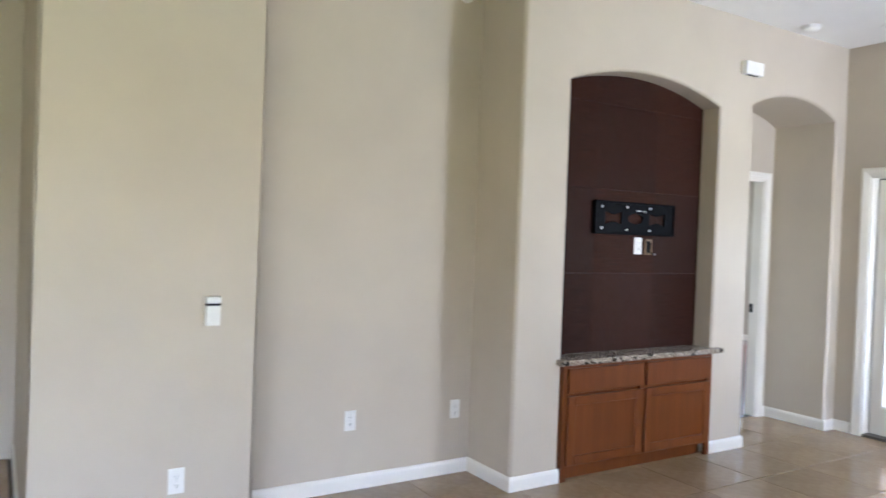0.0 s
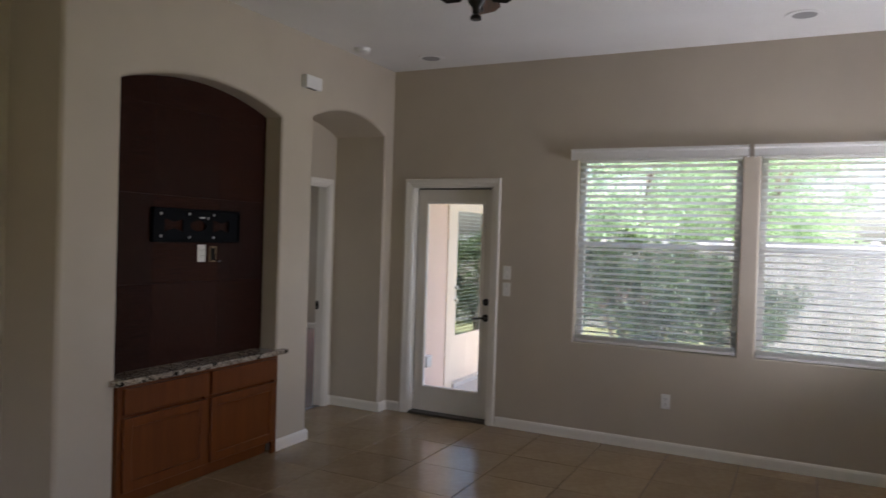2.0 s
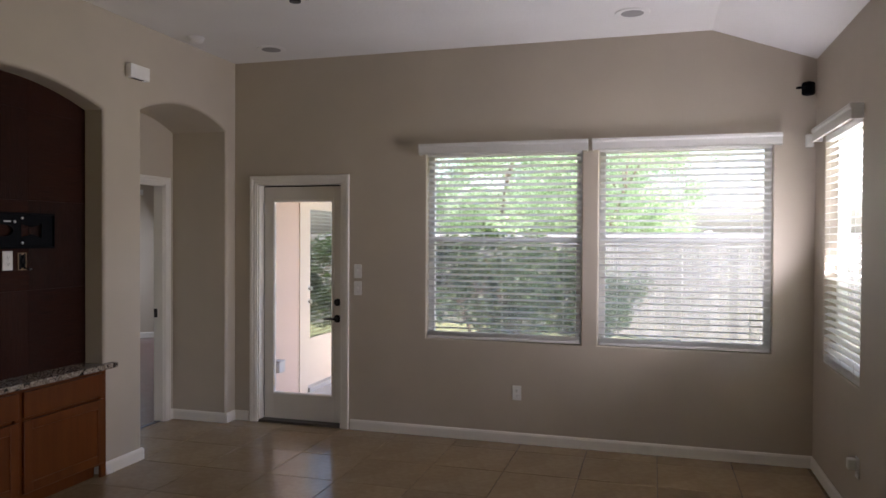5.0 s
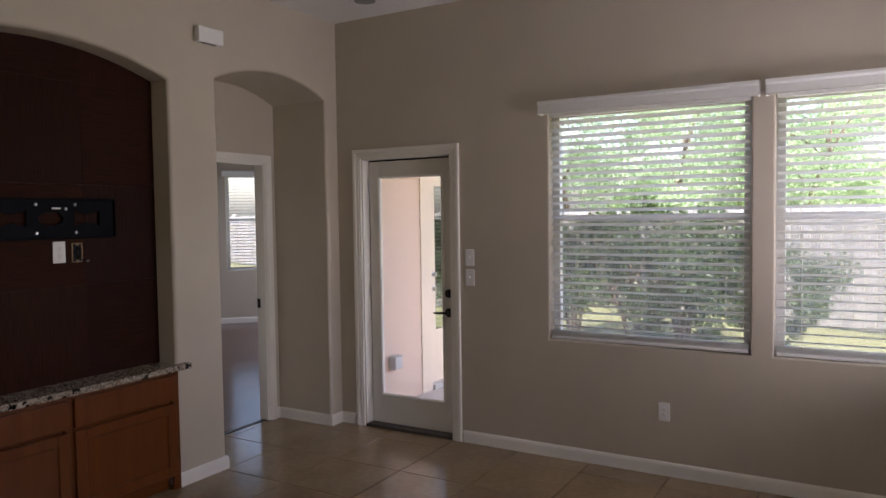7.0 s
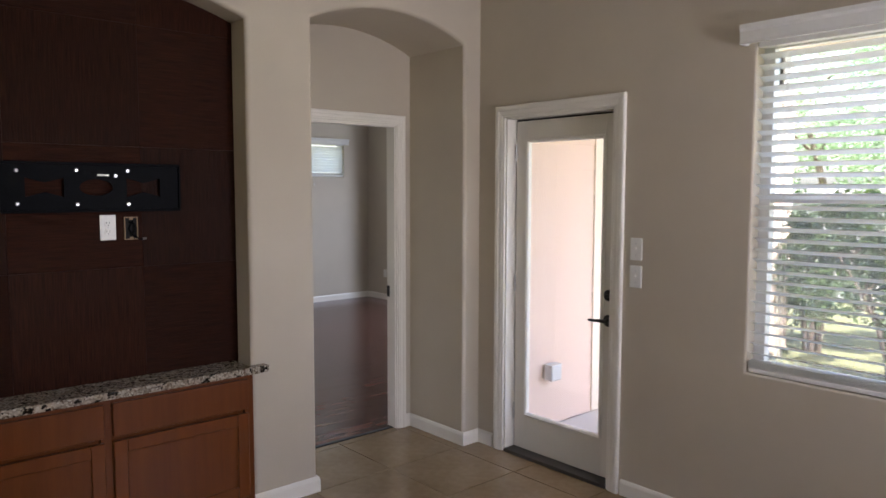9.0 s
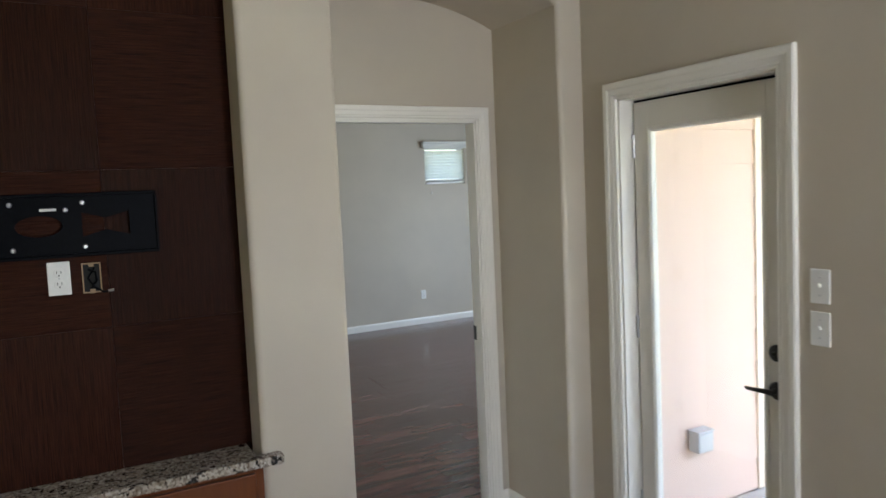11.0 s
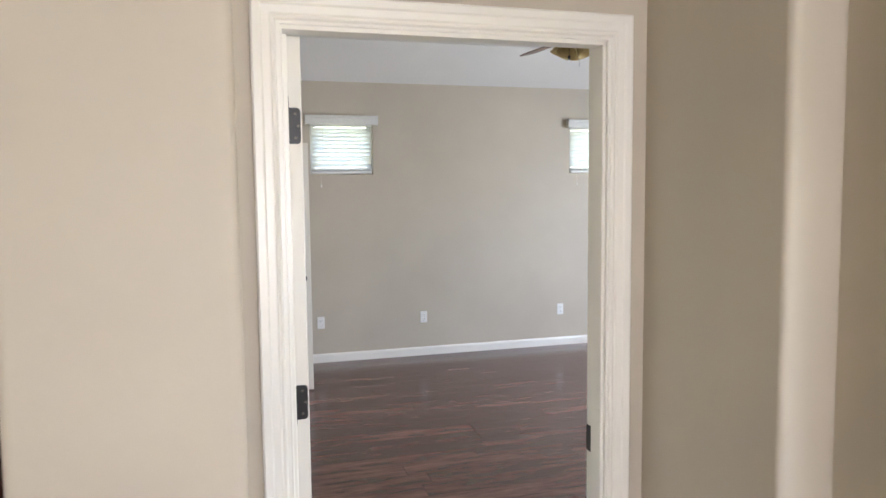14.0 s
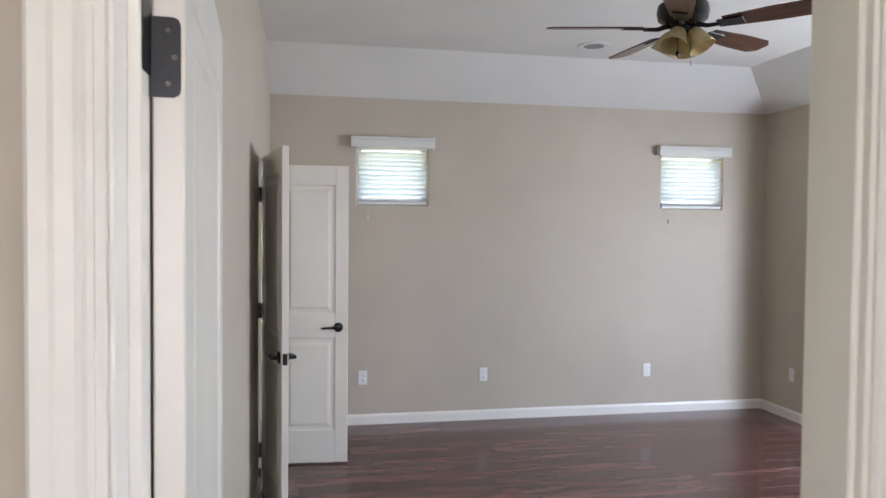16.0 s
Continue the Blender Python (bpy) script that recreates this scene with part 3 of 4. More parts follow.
def panel_door(name, place, turn, w, label, hinge_side=1, handles=(1, -1), h=2.03, t=0.035, group=""):
    """A two-panel door leaf: hinge edge at local x = 0, leaf along +x, faces at y = +-t/2."""
    d = thing(name, place, label, "door", group, turn)
    st = 0.105 if w > 0.6 else 0.085
    rails = [(0, 0.22), (0.86, 1.02), (h - 0.13, h)]
    part("leaf", boxed(0.002, w - 0.002, -t / 2 + 0.008, t / 2 - 0.008, 0.002, h - 0.002), DOORW, d)
    bm = bmesh.new()
    box(bm, 0, st, -t / 2, t / 2, 0, h, 0.002, 1)
    box(bm, w - st, w, -t / 2, t / 2, 0, h, 0.002, 1)
    for a, b in rails:
        box(bm, st, w - st, -t / 2, t / 2, a, b)
    part("stiles_and_rails", bm, DOORW, d)
    for (_, a), (b, _) in zip(rails, rails[1:]):
        for s in (1, -1):
            bm = bmesh.new()
            y0 = s * (t / 2 - 0.008)
            loops = []
            for ins, dep in ((0.0, 0.0072), (0.012, 0.001), (0.030, 0.0005), (0.052, 0.0062)):
                loops.append([bm.verts.new((x, y0 + s * dep, z)) for x, z in ((st + ins, a + ins), (w - st - ins, a + ins), (w - st - ins, b - ins), (st + ins, b - ins))])
            for p, q in zip(loops, loops[1:]):
                for k in range(4):
                    bm.faces.new((p[k], p[(k + 1) % 4], q[(k + 1) % 4], q[k]))
            bm.faces.new(loops[-1])
            part("raised_panel", bm, DOORW, d)
    for s in handles:
        lever(d, w - 0.065, s * t / 2, 0.93, -1, s)
    part("latch", boxed(w - 0.001, w + 0.0015, -0.012, 0.012, 0.90, 0.96), BLACK, d)
    for z in (0.24, 1.10, h - 0.222):
        bm = bmesh.new()
        s, q = hinge_side, 0.008
        tube(bm, [(-0.004, s * (t / 2 + 0.011), z - 0.047), (-0.004, s * (t / 2 + 0.011), z + 0.047)], 0.0062, 10)
        far, near = -s * (t / 2 - 0.004), s * (t / 2 + 0.010)
        loop = [(near, z - 0.045), (far + s * q, z - 0.045), (far + s * q * 0.3, z - 0.045 + q * 0.3), (far, z - 0.045 + q), (far, z + 0.045 - q), (far + s * q * 0.3, z + 0.045 - q * 0.3), (far + s * q, z + 0.045), (near, z + 0.045)]
        rings = [[bm.verts.new((x, yy, zz)) for yy, zz in loop] for x in (-0.0025, -0.0002)]
        for k in range(8):
            bm.faces.new((rings[0][k], rings[0][(k + 1) % 8], rings[1][(k + 1) % 8], rings[1][k]))
        bm.faces.new(rings[0])
        bm.faces.new(rings[1])
        hg = part("hinge", bm, BLACK, d, "dark bronze butt hinge")
        for dz, dy in ((0.030, 0.0), (0.0, -0.007), (-0.030, 0.0)):
            part("screw", lathe(bmesh.new(), [(0, 0), (0.0036, 0), (0.003, 0.0012), (0, 0.0012)], 8, (-0.0025, s * dy, z + dz), Vector((-1, 0, 0))), WORN, hg)
    return d


# frame of the bedroom entry
frame_in = tagged(new("door_1"), "white door frame with moulded casing round the bedroom entry", "door frame", kind="structure")
bm = bmesh.new()
box(bm, 4.585, 4.603, 4.2650, 4.3730, 0, 2.045)
box(bm, 5.452, 5.470, 4.2650, 4.3730, 0, 2.045)
box(bm, 4.585, 5.470, 4.2650, 4.3730, 2.045, 2.06)
box(bm, 4.603, 4.609, 4.2750, 4.3320, 0, 2.045, 0.002, 1)
box(bm, 4.603, 4.6225, 4.3321, 4.3760, 0, 2.045, 0.002, 1)
box(bm, 5.442, 5.452, 4.2750, 4.3320, 0, 2.045, 0.002, 1)
box(bm, 4.603, 5.452, 4.2750, 4.3320, 2.035, 2.045)
box(bm, 4.545, 4.604, 4.3695, 4.3920, 0, 2.06)
part("jamb", bm, TRIM, frame_in)
casing(frame_in, [(4.594, 4.2700, 0), (4.594, 4.2700, 2.052), (5.460, 4.2700, 2.052), (5.460, 4.2700, 0)], (0, -1, 0), 0.82)
casing(frame_in, [(5.460, 4.3700, 0), (5.460, 4.3700, 2.052), (4.640, 4.3700, 2.052)], (0, 1, 0), 0.82)
part("strike_plate", boxed(5.4495, 5.4518, 4.3340, 4.3720, 0.90, 0.975), BLACK, frame_in, "dark bronze strike plate")
for z in (0.252, 1.112, 1.842):
    part("hinge_leaf", boxed(4.6225, 4.6238, 4.3340, 4.3740, z - 0.045, z + 0.045), BLACK, frame_in, "dark bronze hinge leaf")
part("threshold", boxed(4.603, 5.452, 4.2980, 4.3320, -0.002, 0.006, 0.003), BLACK, frame_in, "dark metal floor transition strip")
panel_door("bedroom_door", (4.6415, 4.381, 0.012), 93.3, 0.80, "white two-panel door, open along the bedroom wall, dark bronze lever", 1)
panel_door("closet_door", (4.545, 8.055, 0.012), -79, 0.76, "white two-panel door folded back near the wall", -1, group="closet doors")
panel_door("closet_door", (4.56, 8.535, 0.012), -4, 0.52, "narrow white two-panel closet door, standing open", 1, group="closet doors")


def patio_door():
    d = tagged(new("door_2"), "white full-glass patio door, closed, with dark bronze lever and deadbolt", "door", kind="structure")
    d.matrix_world = pose(EX, 3.11, 0, 0, 0, -90)
    a, t0, t1 = 0.371, 0.075, 0.118
    bm = bmesh.new()
    box(bm, -0.405, -0.381, 0.001, 0.15, 0, 2.065)
    box(bm, 0.381, 0.405, 0.001, 0.15, 0, 2.065)
    box(bm, -0.405, 0.405, 0.001, 0.15, 2.048, 2.065)
    box(bm, -0.381, -0.369, 0.120, 0.146, 0.02, 2.048)
    box(bm, 0.369, 0.381, 0.120, 0.146, 0.02, 2.048)
    part("jamb", bm, TRIM, d)
    casing(d, [(-0.392, 0, 0), (-0.392, 0, 2.055), (0.392, 0, 2.055), (0.392, 0, 0)], (0, -1, 0))
    bm = bmesh.new()
    st = 0.085
    box(bm, -a, -a + st, t0, t1, 0.022, 2.037, 0.002, 1)
    box(bm, a - st, a, t0, t1, 0.022, 2.037, 0.002, 1)
    box(bm, -a + st, a - st, t0, t1, 0.022, 0.235)
    box(bm, -a + st, a - st, t0, t1, 1.925, 2.037)
    part("leaf", bm, DOORW, d)
    # Black strips put the shade of the gap between jamb and leaf into shape.
    bm = bmesh.new()
    box(bm, -0.3805, -a - 0.0005, t0 + 0.012, t1 - 0.004, 0.022, 2.047)
    box(bm, a + 0.0005, 0.3805, t0 + 0.012, t1 - 0.004, 0.022, 2.047)
    box(bm, -a, a, t0 + 0.012, t1 - 0.004, 2.0375, 2.0475)
    part("dark_gap_strip", bm, BLACKP, d, "dark strip standing for the shade in the gap round the leaf")
    bm = bmesh.new()
    g = a - st
    prof = [(0.004, 0.0), (0.004, 0.006), (-0.006, 0.010), (-0.016, 0.004), (-0.020, -0.012), (-0.004, -0.012)]
    sweep(bm, [(-g, t0, 0.235), (-g, t0, 1.925), (g, t0, 1.925), (g, t0, 0.235)], (0, -1, 0), prof, True)
    part("glazing_bead", bm, TRIM, d)
    p = part("pane", boxed(-g, g, 0.094, 0.099, 0.230, 1.930), GLASSD, d)
    p.visible_shadow = False
    part("threshold", boxed(-0.381, 0.381, -0.012, 0.15, -0.004, 0.020, 0.004), plain("bronze_threshold", (0.09, 0.08, 0.07), 0.5, 0.6), d, "dark metal threshold")
    lever(d, a - 0.046, t0, 0.91, -1, -1)
    part("deadbolt", lathe(bmesh.new(), [(0, 0), (0.032, 0), (0.031, 0.008), (0.020, 0.014), (0.008, 0.016), (0.007, 0.032), (0, 0.033)], 20, (a - 0.046, t0, 1.05), Vector((0, -1, 0))), BLACK, d, "dark bronze deadbolt", True)
    for z in (0.25, 1.05, 1.85):
        part("hinge", tube(bmesh.new(), [(-a - 0.003, t0 - 0.003, z - 0.05), (-a - 0.003, t0 - 0.003, z + 0.05)], 0.006, 8), STEEL, d)


patio_door()

# ---- built-in cabinet ----


def cabinet():
    c = thing("base_cabinet", (2.752, 3.715, 0), "honey-stained maple base cabinet with two drawers and two doors", "cabinet")
    w, h = 1.372, 0.715
    part("body", boxed(0, w, 0.02, 0.168, 0.085, h), CABINET, c)
    part("toe_kick", boxed(0.045, w - 0.045, 0.055, 0.168, 0.0, 0.0845), CABINET, c)
    for x0, x1 in ((0.0, 0.045), (w / 2 - 0.03, w / 2 + 0.03), (w - 0.045, w)):
        low = 0.085 if 0 < x0 < w - 0.1 else 0.0
        part("stile", boxed(x0, x1, 0.0, 0.0198, low, h, 0.001), CABINET, c)
    for z0, z1 in ((h - 0.03, h), (0.085, 0.115)):
        for x0, x1 in ((0.0452, w / 2 - 0.0302), (w / 2 + 0.0302, w - 0.0452)):
            part("rail", boxed(x0, x1, 0.001, 0.0198, z0, z1), CABINET, c)
    for x0, x1 in ((0.032, w / 2 - 0.018), (w / 2 + 0.018, w - 0.032)):
        bm = bmesh.new()
        box(bm, x0, x1, -0.019, -0.001, 0.545, 0.695, 0.004)
        part("drawer_front", bm, CABINET, c)
        bm = bmesh.new()
        s = 0.058
        box(bm, x0, x0 + s, -0.019, -0.001, 0.10, 0.525, 0.003, 1)
        box(bm, x1 - s, x1, -0.019, -0.001, 0.10, 0.525, 0.003, 1)
        box(bm, x0 + s, x1 - s, -0.019, -0.001, 0.10, 0.10 + s, 0.003, 1)
        box(bm, x0 + s, x1 - s, -0.019, -0.001, 0.525 - s, 0.525, 0.003, 1)
        dr = part("cabinet_door", bm, CABINET, c)
        part("recessed_panel", boxed(x0 + s - 0.004, x1 - s + 0.004, -0.010, -0.002, 0.10 + s - 0.004, 0.525 - s + 0.004), CABINET, dr)


cabinet()
counter = thing("countertop", (3.44, 3.80, 0.718), "speckled beige and black granite countertop on the cabinet", "countertop")
part("front_edge", boxed(-0.740, 0.755, -0.128, -0.072, 0.0, 0.035, 0.006), GRANITE, counter, "polished speckled granite nosing")
part("slab", boxed(-0.670, 0.665, -0.0725, 0.083, 0.0, 0.0345), GRANITE, counter)

# ---- fittings on the walls ----


def at_wall(name, place, turn, label, category, group=""):
    """A fitting whose local -y points into the room from the wall at place."""
    return thing(name, place, label, category, group, turn)


def plate_mesh(w=0.070, h=0.115):
    bm = bmesh.new()
    box(bm, -w / 2, w / 2, -0.006, 0.0, -h / 2, h / 2, 0.003)
    return bm


def outlet(place, turn, label="white duplex outlet plate low on the wall"):
    o = at_wall("wall_outlet", place, turn, label, "outlet", "wall outlets")
    part("plate", plate_mesh(), PLATE, o)
    for z in (0.0195, -0.0195):
        bm = bmesh.new()
        lathe(bm, [(0.0, 0), (0.0165, 0), (0.0165, 0.002), (0.0155, 0.0028), (0, 0.0028)], 18, (0, -0.006, z), Vector((0, -1, 0)))
        r = part("receptacle", bm, PLATE, o)
        bm = bmesh.new()
        box(bm, -0.0075, -0.0055, -0.0095, -0.0085, z - 0.002, z + 0.007)
        box(bm, 0.0055, 0.0075, -0.0095, -0.0085, z - 0.002, z + 0.006)
        box(bm, -0.002, 0.002, -0.0095, -0.0085, z - 0.011, z - 0.007)
        part("slots", bm, DARK, r)
    part("screw", lathe(bmesh.new(), [(0, 0), (0.003, 0), (0.003, 0.001), (0, 0.001)], 8, (0, -0.006, 0), Vector((0, -1, 0))), STEEL, o)
    return o


def switch(place, turn, label):
    s = at_wall("light_switch", place, turn, label, "switch", "light switches")
    part("plate", plate_mesh(), PLATE, s)
    bm = bmesh.new()
    box(bm, -0.005, 0.005, -0.015, -0.005, -0.002, 0.009, 0.002, 1)
    part("toggle", bm, PLATE, s)
    for z in (0.03, -0.03):
        part("screw", lathe(bmesh.new(), [(0, 0), (0.003, 0), (0.003, 0.001), (0, 0.001)], 8, (0, -0.006, z), Vector((0, -1, 0))), STEEL, s)


outlet((EX, 1.225, 0.395), -90)
outlet((1.56, 4.17, 0.40), 0)
outlet((2.27, 4.17, 0.40), 0)
outlet((0.52, NY, 0.345), 0)
outlet((5.255, BY, 0.388), 0)
outlet((6.276, BY, 0.386), 0)
outlet((7.768, BY, 0.383), 0)
outlet((8.90, 9.02, 0.39), -90)
outlet((4.53, SY, 0.36), 180, "white duplex outlet with a small plug-in adapter")
outlet((3.517, 3.885, 1.452), 0, "bright white duplex outlet on the dark niche wall")
switch((EX, 2.567, 1.322), -90, "white toggle switch plate above another beside the patio door")
switch((EX, 2.567, 1.180), -90, "white toggle switch plate below another beside the patio door")
switch((-0.25, 5.60, 1.15), 0, "white switch plate on the hall wall")

adapter = thing("plug_adapter", (4.53, SY - 0.0, 0.38), "white plug-in adapter on the outlet", "adapter", turn=180)
bm = bmesh.new()
box(bm, -0.024, 0.024, -0.055, -0.0105, -0.03, 0.03, 0.008, 3)
part("body", bm, PLATE, adapter)
part("prong_base", boxed(-0.012, 0.012, -0.0105, -0.0098, -0.012, 0.012), PLATE, adapter)


def junction_box():
    j = at_wall("cable_box", (3.617, 3.885, 1.446), 0, "open wall box with loose black cables in the niche", "cable box")
    bm = bmesh.new()
    for b in ((-0.030, -0.026, -0.052, 0.052), (0.026, 0.030, -0.052, 0.052), (-0.026, 0.026, 0.048, 0.052), (-0.026, 0.026, -0.052, -0.048)):
        box(bm, b[0], b[1], -0.010, -0.001, b[2], b[3])
    for z in (-0.046, 0.046):
        box(bm, -0.008, 0.008, -0.0105, -0.0095, z - 0.007, z + 0.007)
    part("box_rim", bm, plain("tan_fibre_box", (0.36, 0.24, 0.13), 0.6), j)
    part("void", boxed(-0.026, 0.026, -0.0025, -0.0008, -0.048, 0.048), DARK, j)
    for k, pts in enumerate(([(-0.01, -0.004, 0.03), (0.012, -0.012, 0.02), (0.016, -0.012, -0.01), (-0.004, -0.010, -0.035)], [(0.01, -0.004, 0.035), (-0.012, -0.010, 0.0), (0.004, -0.014, -0.030), (0.035, -0.016, -0.052), (0.05, -0.012, -0.05)])):
        part("cable", tube(bmesh.new(), pts, 0.0035, 7), BLACKP, j)
    part("connector", tube(bmesh.new(), [(0.048, -0.012, -0.05), (0.066, -0.011, -0.048)], 0.005, 8), STEEL, j)


junction_box()


def tv_mount():
    m = at_wall("tv_wall_mount", (3.470, 3.885, 1.632), 0, "black steel television wall plate bolted to the niche", "tv mount")
    w, h = 0.37, 0.103
    outer = rect(-w, w, -h, h)
    holes = []
    for c in (-0.205, 0.205):
        holes.append([(c - 0.075, -0.042), (c, -0.020), (c + 0.075, -0.042), (c + 0.075, 0.042), (c, 0.020), (c - 0.075, 0.042)])
    holes.append([(0.07 * math.cos(6.283 * k / 20), 0.036 * math.sin(6.283 * k / 20)) for k in range(20)])
    bm = bmesh.new()
    fr, bk, fe, be = [], [], [], []
    for loop in [outer] + holes:
        for store, edges, y in ((fr, fe, -0.020), (bk, be, -0.016)):
            vs = [bm.verts.new((x, y, z)) for x, z in loop]
            edges += [bm.edges.new((vs[i], vs[(i + 1) % len(vs)])) for i in range(len(vs))]
            store.append(vs)
    bmesh.ops.triangle_fill(bm, edges=fe, use_beauty=True)
    bmesh.ops.triangle_fill(bm, edges=be, use_beauty=True)
    for a, b in zip(fr, bk):
        for i in range(len(a)):
            j = (i + 1) % len(a)
            bm.faces.new((a[i], a[j], b[j], b[i]))
    part("wall_plate", bm, BLACKP, m)
    for s in (1, -1):
        bm = bmesh.new()
        box(bm, -w, w, -0.034, 0.0, s * h - 0.006, s * h + 0.006, 0.002, 1)
        part("flange", bm, BLACKP, m)
    for s in (1, -1):
        part("end_flange", boxed(s * w - 0.004, s * w + 0.004, -0.030, 0.0, -h, h), BLACKP, m)
    for x, z in ((-0.08, 0.075), (0.135, 0.075), (0.082, 0.052), (-0.08, -0.075), (0.135, -0.075), (-0.31, 0.07), (-0.31, -0.07)):
        part("bolt", lathe(bmesh.new(), [(0, 0), (0.009, 0), (0.009, 0.003), (0.006, 0.006), (0, 0.006)], 10, (x, -0.020, z), Vector((0, -1, 0))), STEEL, m, "bright bolt head")
    bm = bmesh.new()
    box(bm, 0.005, 0.055, -0.0235, -0.020, 0.050, 0.059, 0.001, 1)
    part("bubble_level", bm, PLATE, m, "small white bubble level")


tv_mount()


def chime():
    c = at_wall("door_chime", (4.425, NY, 2.752), 0, "white plastic door chime box high on the wall", "door chime")
    bm = bmesh.new()
    box(bm, -0.098, 0.098, -0.052, -0.004, -0.048, 0.048, 0.006)
    part("cover", bm, PLATE, c)
    part("base", boxed(-0.090, 0.090, -0.004, 0.0, -0.043, 0.043), PLATE, c)
    bm = bmesh.new()
    for k in range(9):
        box(bm, -0.06 + k * 0.013, -0.053 + k * 0.013, -0.040, -0.012, -0.0492, -0.0478)
    part("grille", bm, DARK, c)


chime()


def freshener():
    f = at_wall("wall_sensor", (0.655, NY, 1.10), 0, "small white wall sensor with a dark band", "sensor")
    bm = bmesh.new()
    box(bm, -0.032, 0.032, -0.030, 0.0, -0.066, 0.022, 0.005)
    part("body", bm, PLATE, f)
    bm = bmesh.new()
    box(bm, -0.034, 0.034, -0.034, -0.002, 0.036, 0.066, 0.006)
    box(bm, -0.026, 0.026, -0.028, 0.0, 0.020, 0.038)
    part("cap", bm, PLATE, f)
    part("dark_band", boxed(-0.031, 0.031, -0.031, -0.003, 0.024, 0.034, 0.002), BLACKP, f)


freshener()


def ceiling_speaker(x, y, z):
    s = thing("ceiling_speaker", (x, y, z), "round white recessed ceiling speaker", "speaker", "ceiling speakers")
    part("rim", lathe(bmesh.new(), [(0.104, 0.0), (0.115, 0.0), (0.115, -0.003), (0.110, -0.008), (0.104, -0.007)], 28), CEIL, s, "", True)
    part("grille", lathe(bmesh.new(), [(0.0, -0.008), (0.06, -0.0075), (0.105, -0.006), (0.105, -0.001), (0, -0.001)], 28), SPK, s, "grey perforated grille", True)


ceiling_speaker(5.335, 3.17, CZ)
ceiling_speaker(5.13, 0.36, CZ)
ceiling_speaker(6.86, 8.55, 2.97)
ceiling_speaker(3.54, 3.38, CZ)

cam_dot = thing("alarm_sounder", (2.25, 4.17, 2.965), "small round white sounder high on the alcove wall", "alarm sounder")
part("body", lathe(bmesh.new(), [(0, 0), (0.055, 0), (0.055, 0.018), (0.04, 0.034), (0, 0.036)], 24, (0, 0, 0), Vector((0, -1, 0))), PLATE, cam_dot, "", True)
part("grille", lathe(bmesh.new(), [(0.01, 0.0355), (0.028, 0.0355), (0.028, 0.0375), (0.01, 0.0375)], 20, (0, 0, 0), Vector((0, -1, 0))), SPK, cam_dot, "", True)

smoke = thing("smoke_detector", (4.885, 3.56, CZ), "white round smoke detector on the ceiling", "smoke detector")
part("base", lathe(bmesh.new(), [(0, 0), (0.068, 0), (0.068, -0.010), (0, -0.010)], 24), PLATE, smoke, "", True)
part("cover", lathe(bmesh.new(), [(0.060, -0.010), (0.062, -0.022), (0.050, -0.034), (0.020, -0.040), (0, -0.040)], 24), PLATE, smoke, "", True)


def corner_bits():
    s = thing("surround_speaker", (5.655, -0.80, 2.65), "small black speaker on a corner bracket", "speaker", turn=45)
    bm = bmesh.new()
    box(bm, -0.038, 0.038, -0.05, 0.02, -0.048, 0.048, 0.020, 4)
    part("cabinet", bm, BLACKP, s)
    part("bracket", tube(bmesh.new(), [(0, 0.018, 0), (0.0, 0.05, 0.0), (0.03, 0.075, 0.0)], 0.009, 8), BLACKP, s)
    part("grille", boxed(-0.020, 0.020, -0.0515, -0.049, -0.030, 0.030, 0.001), DARK, s)
    m = thing("motion_detector", (5.70, -0.825, 2.29), "white corner alarm detector", "alarm detector", turn=-90)
    bm = bmesh.new()
    box(bm, -0.026, 0.026, -0.042, 0.0, -0.045, 0.045, 0.010, 3)
    part("body", bm, PLATE, m)
    part("lens", boxed(-0.017, 0.017, -0.044, -0.040, -0.03, 0.008, 0.002), SLAT, m)


corner_bits()


# ---- ceiling fans ----


def fan_blade(bm, r0, r1, w):
    n = 10
    top, bot = [], []
    for i in range(n + 1):
        f = i / n
        x = r0 + (r1 - r0) * f
        hw = w * (0.72 + 0.28 * min(1, f * 2)) * (1 if f < 0.93 else math.sqrt(max(0.0, 1 - ((f - 0.93) / 0.075) ** 2 * 0.8)))
        top.append([bm.verts.new((x, s * hw, 0.003)) for s in (-1, 1)])
        bot.append([bm.verts.new((x, s * hw, -0.003)) for s in (-1, 1)])
    for i in range(n):
        bm.faces.new((top[i][0], top[i + 1][0], top[i + 1][1], top[i][1]))
        bm.faces.new((bot[i][0], bot[i][1], bot[i + 1][1], bot[i + 1][0]))
        for s in (0, 1):
            bm.faces.new((top[i][s], bot[i][s], bot[i + 1][s], top[i + 1][s]))
    bm.faces.new((top[0][0], top[0][1], bot[0][1], bot[0][0]))
    bm.faces.new((top[n][0], bot[n][0], bot[n][1], top[n][1]))


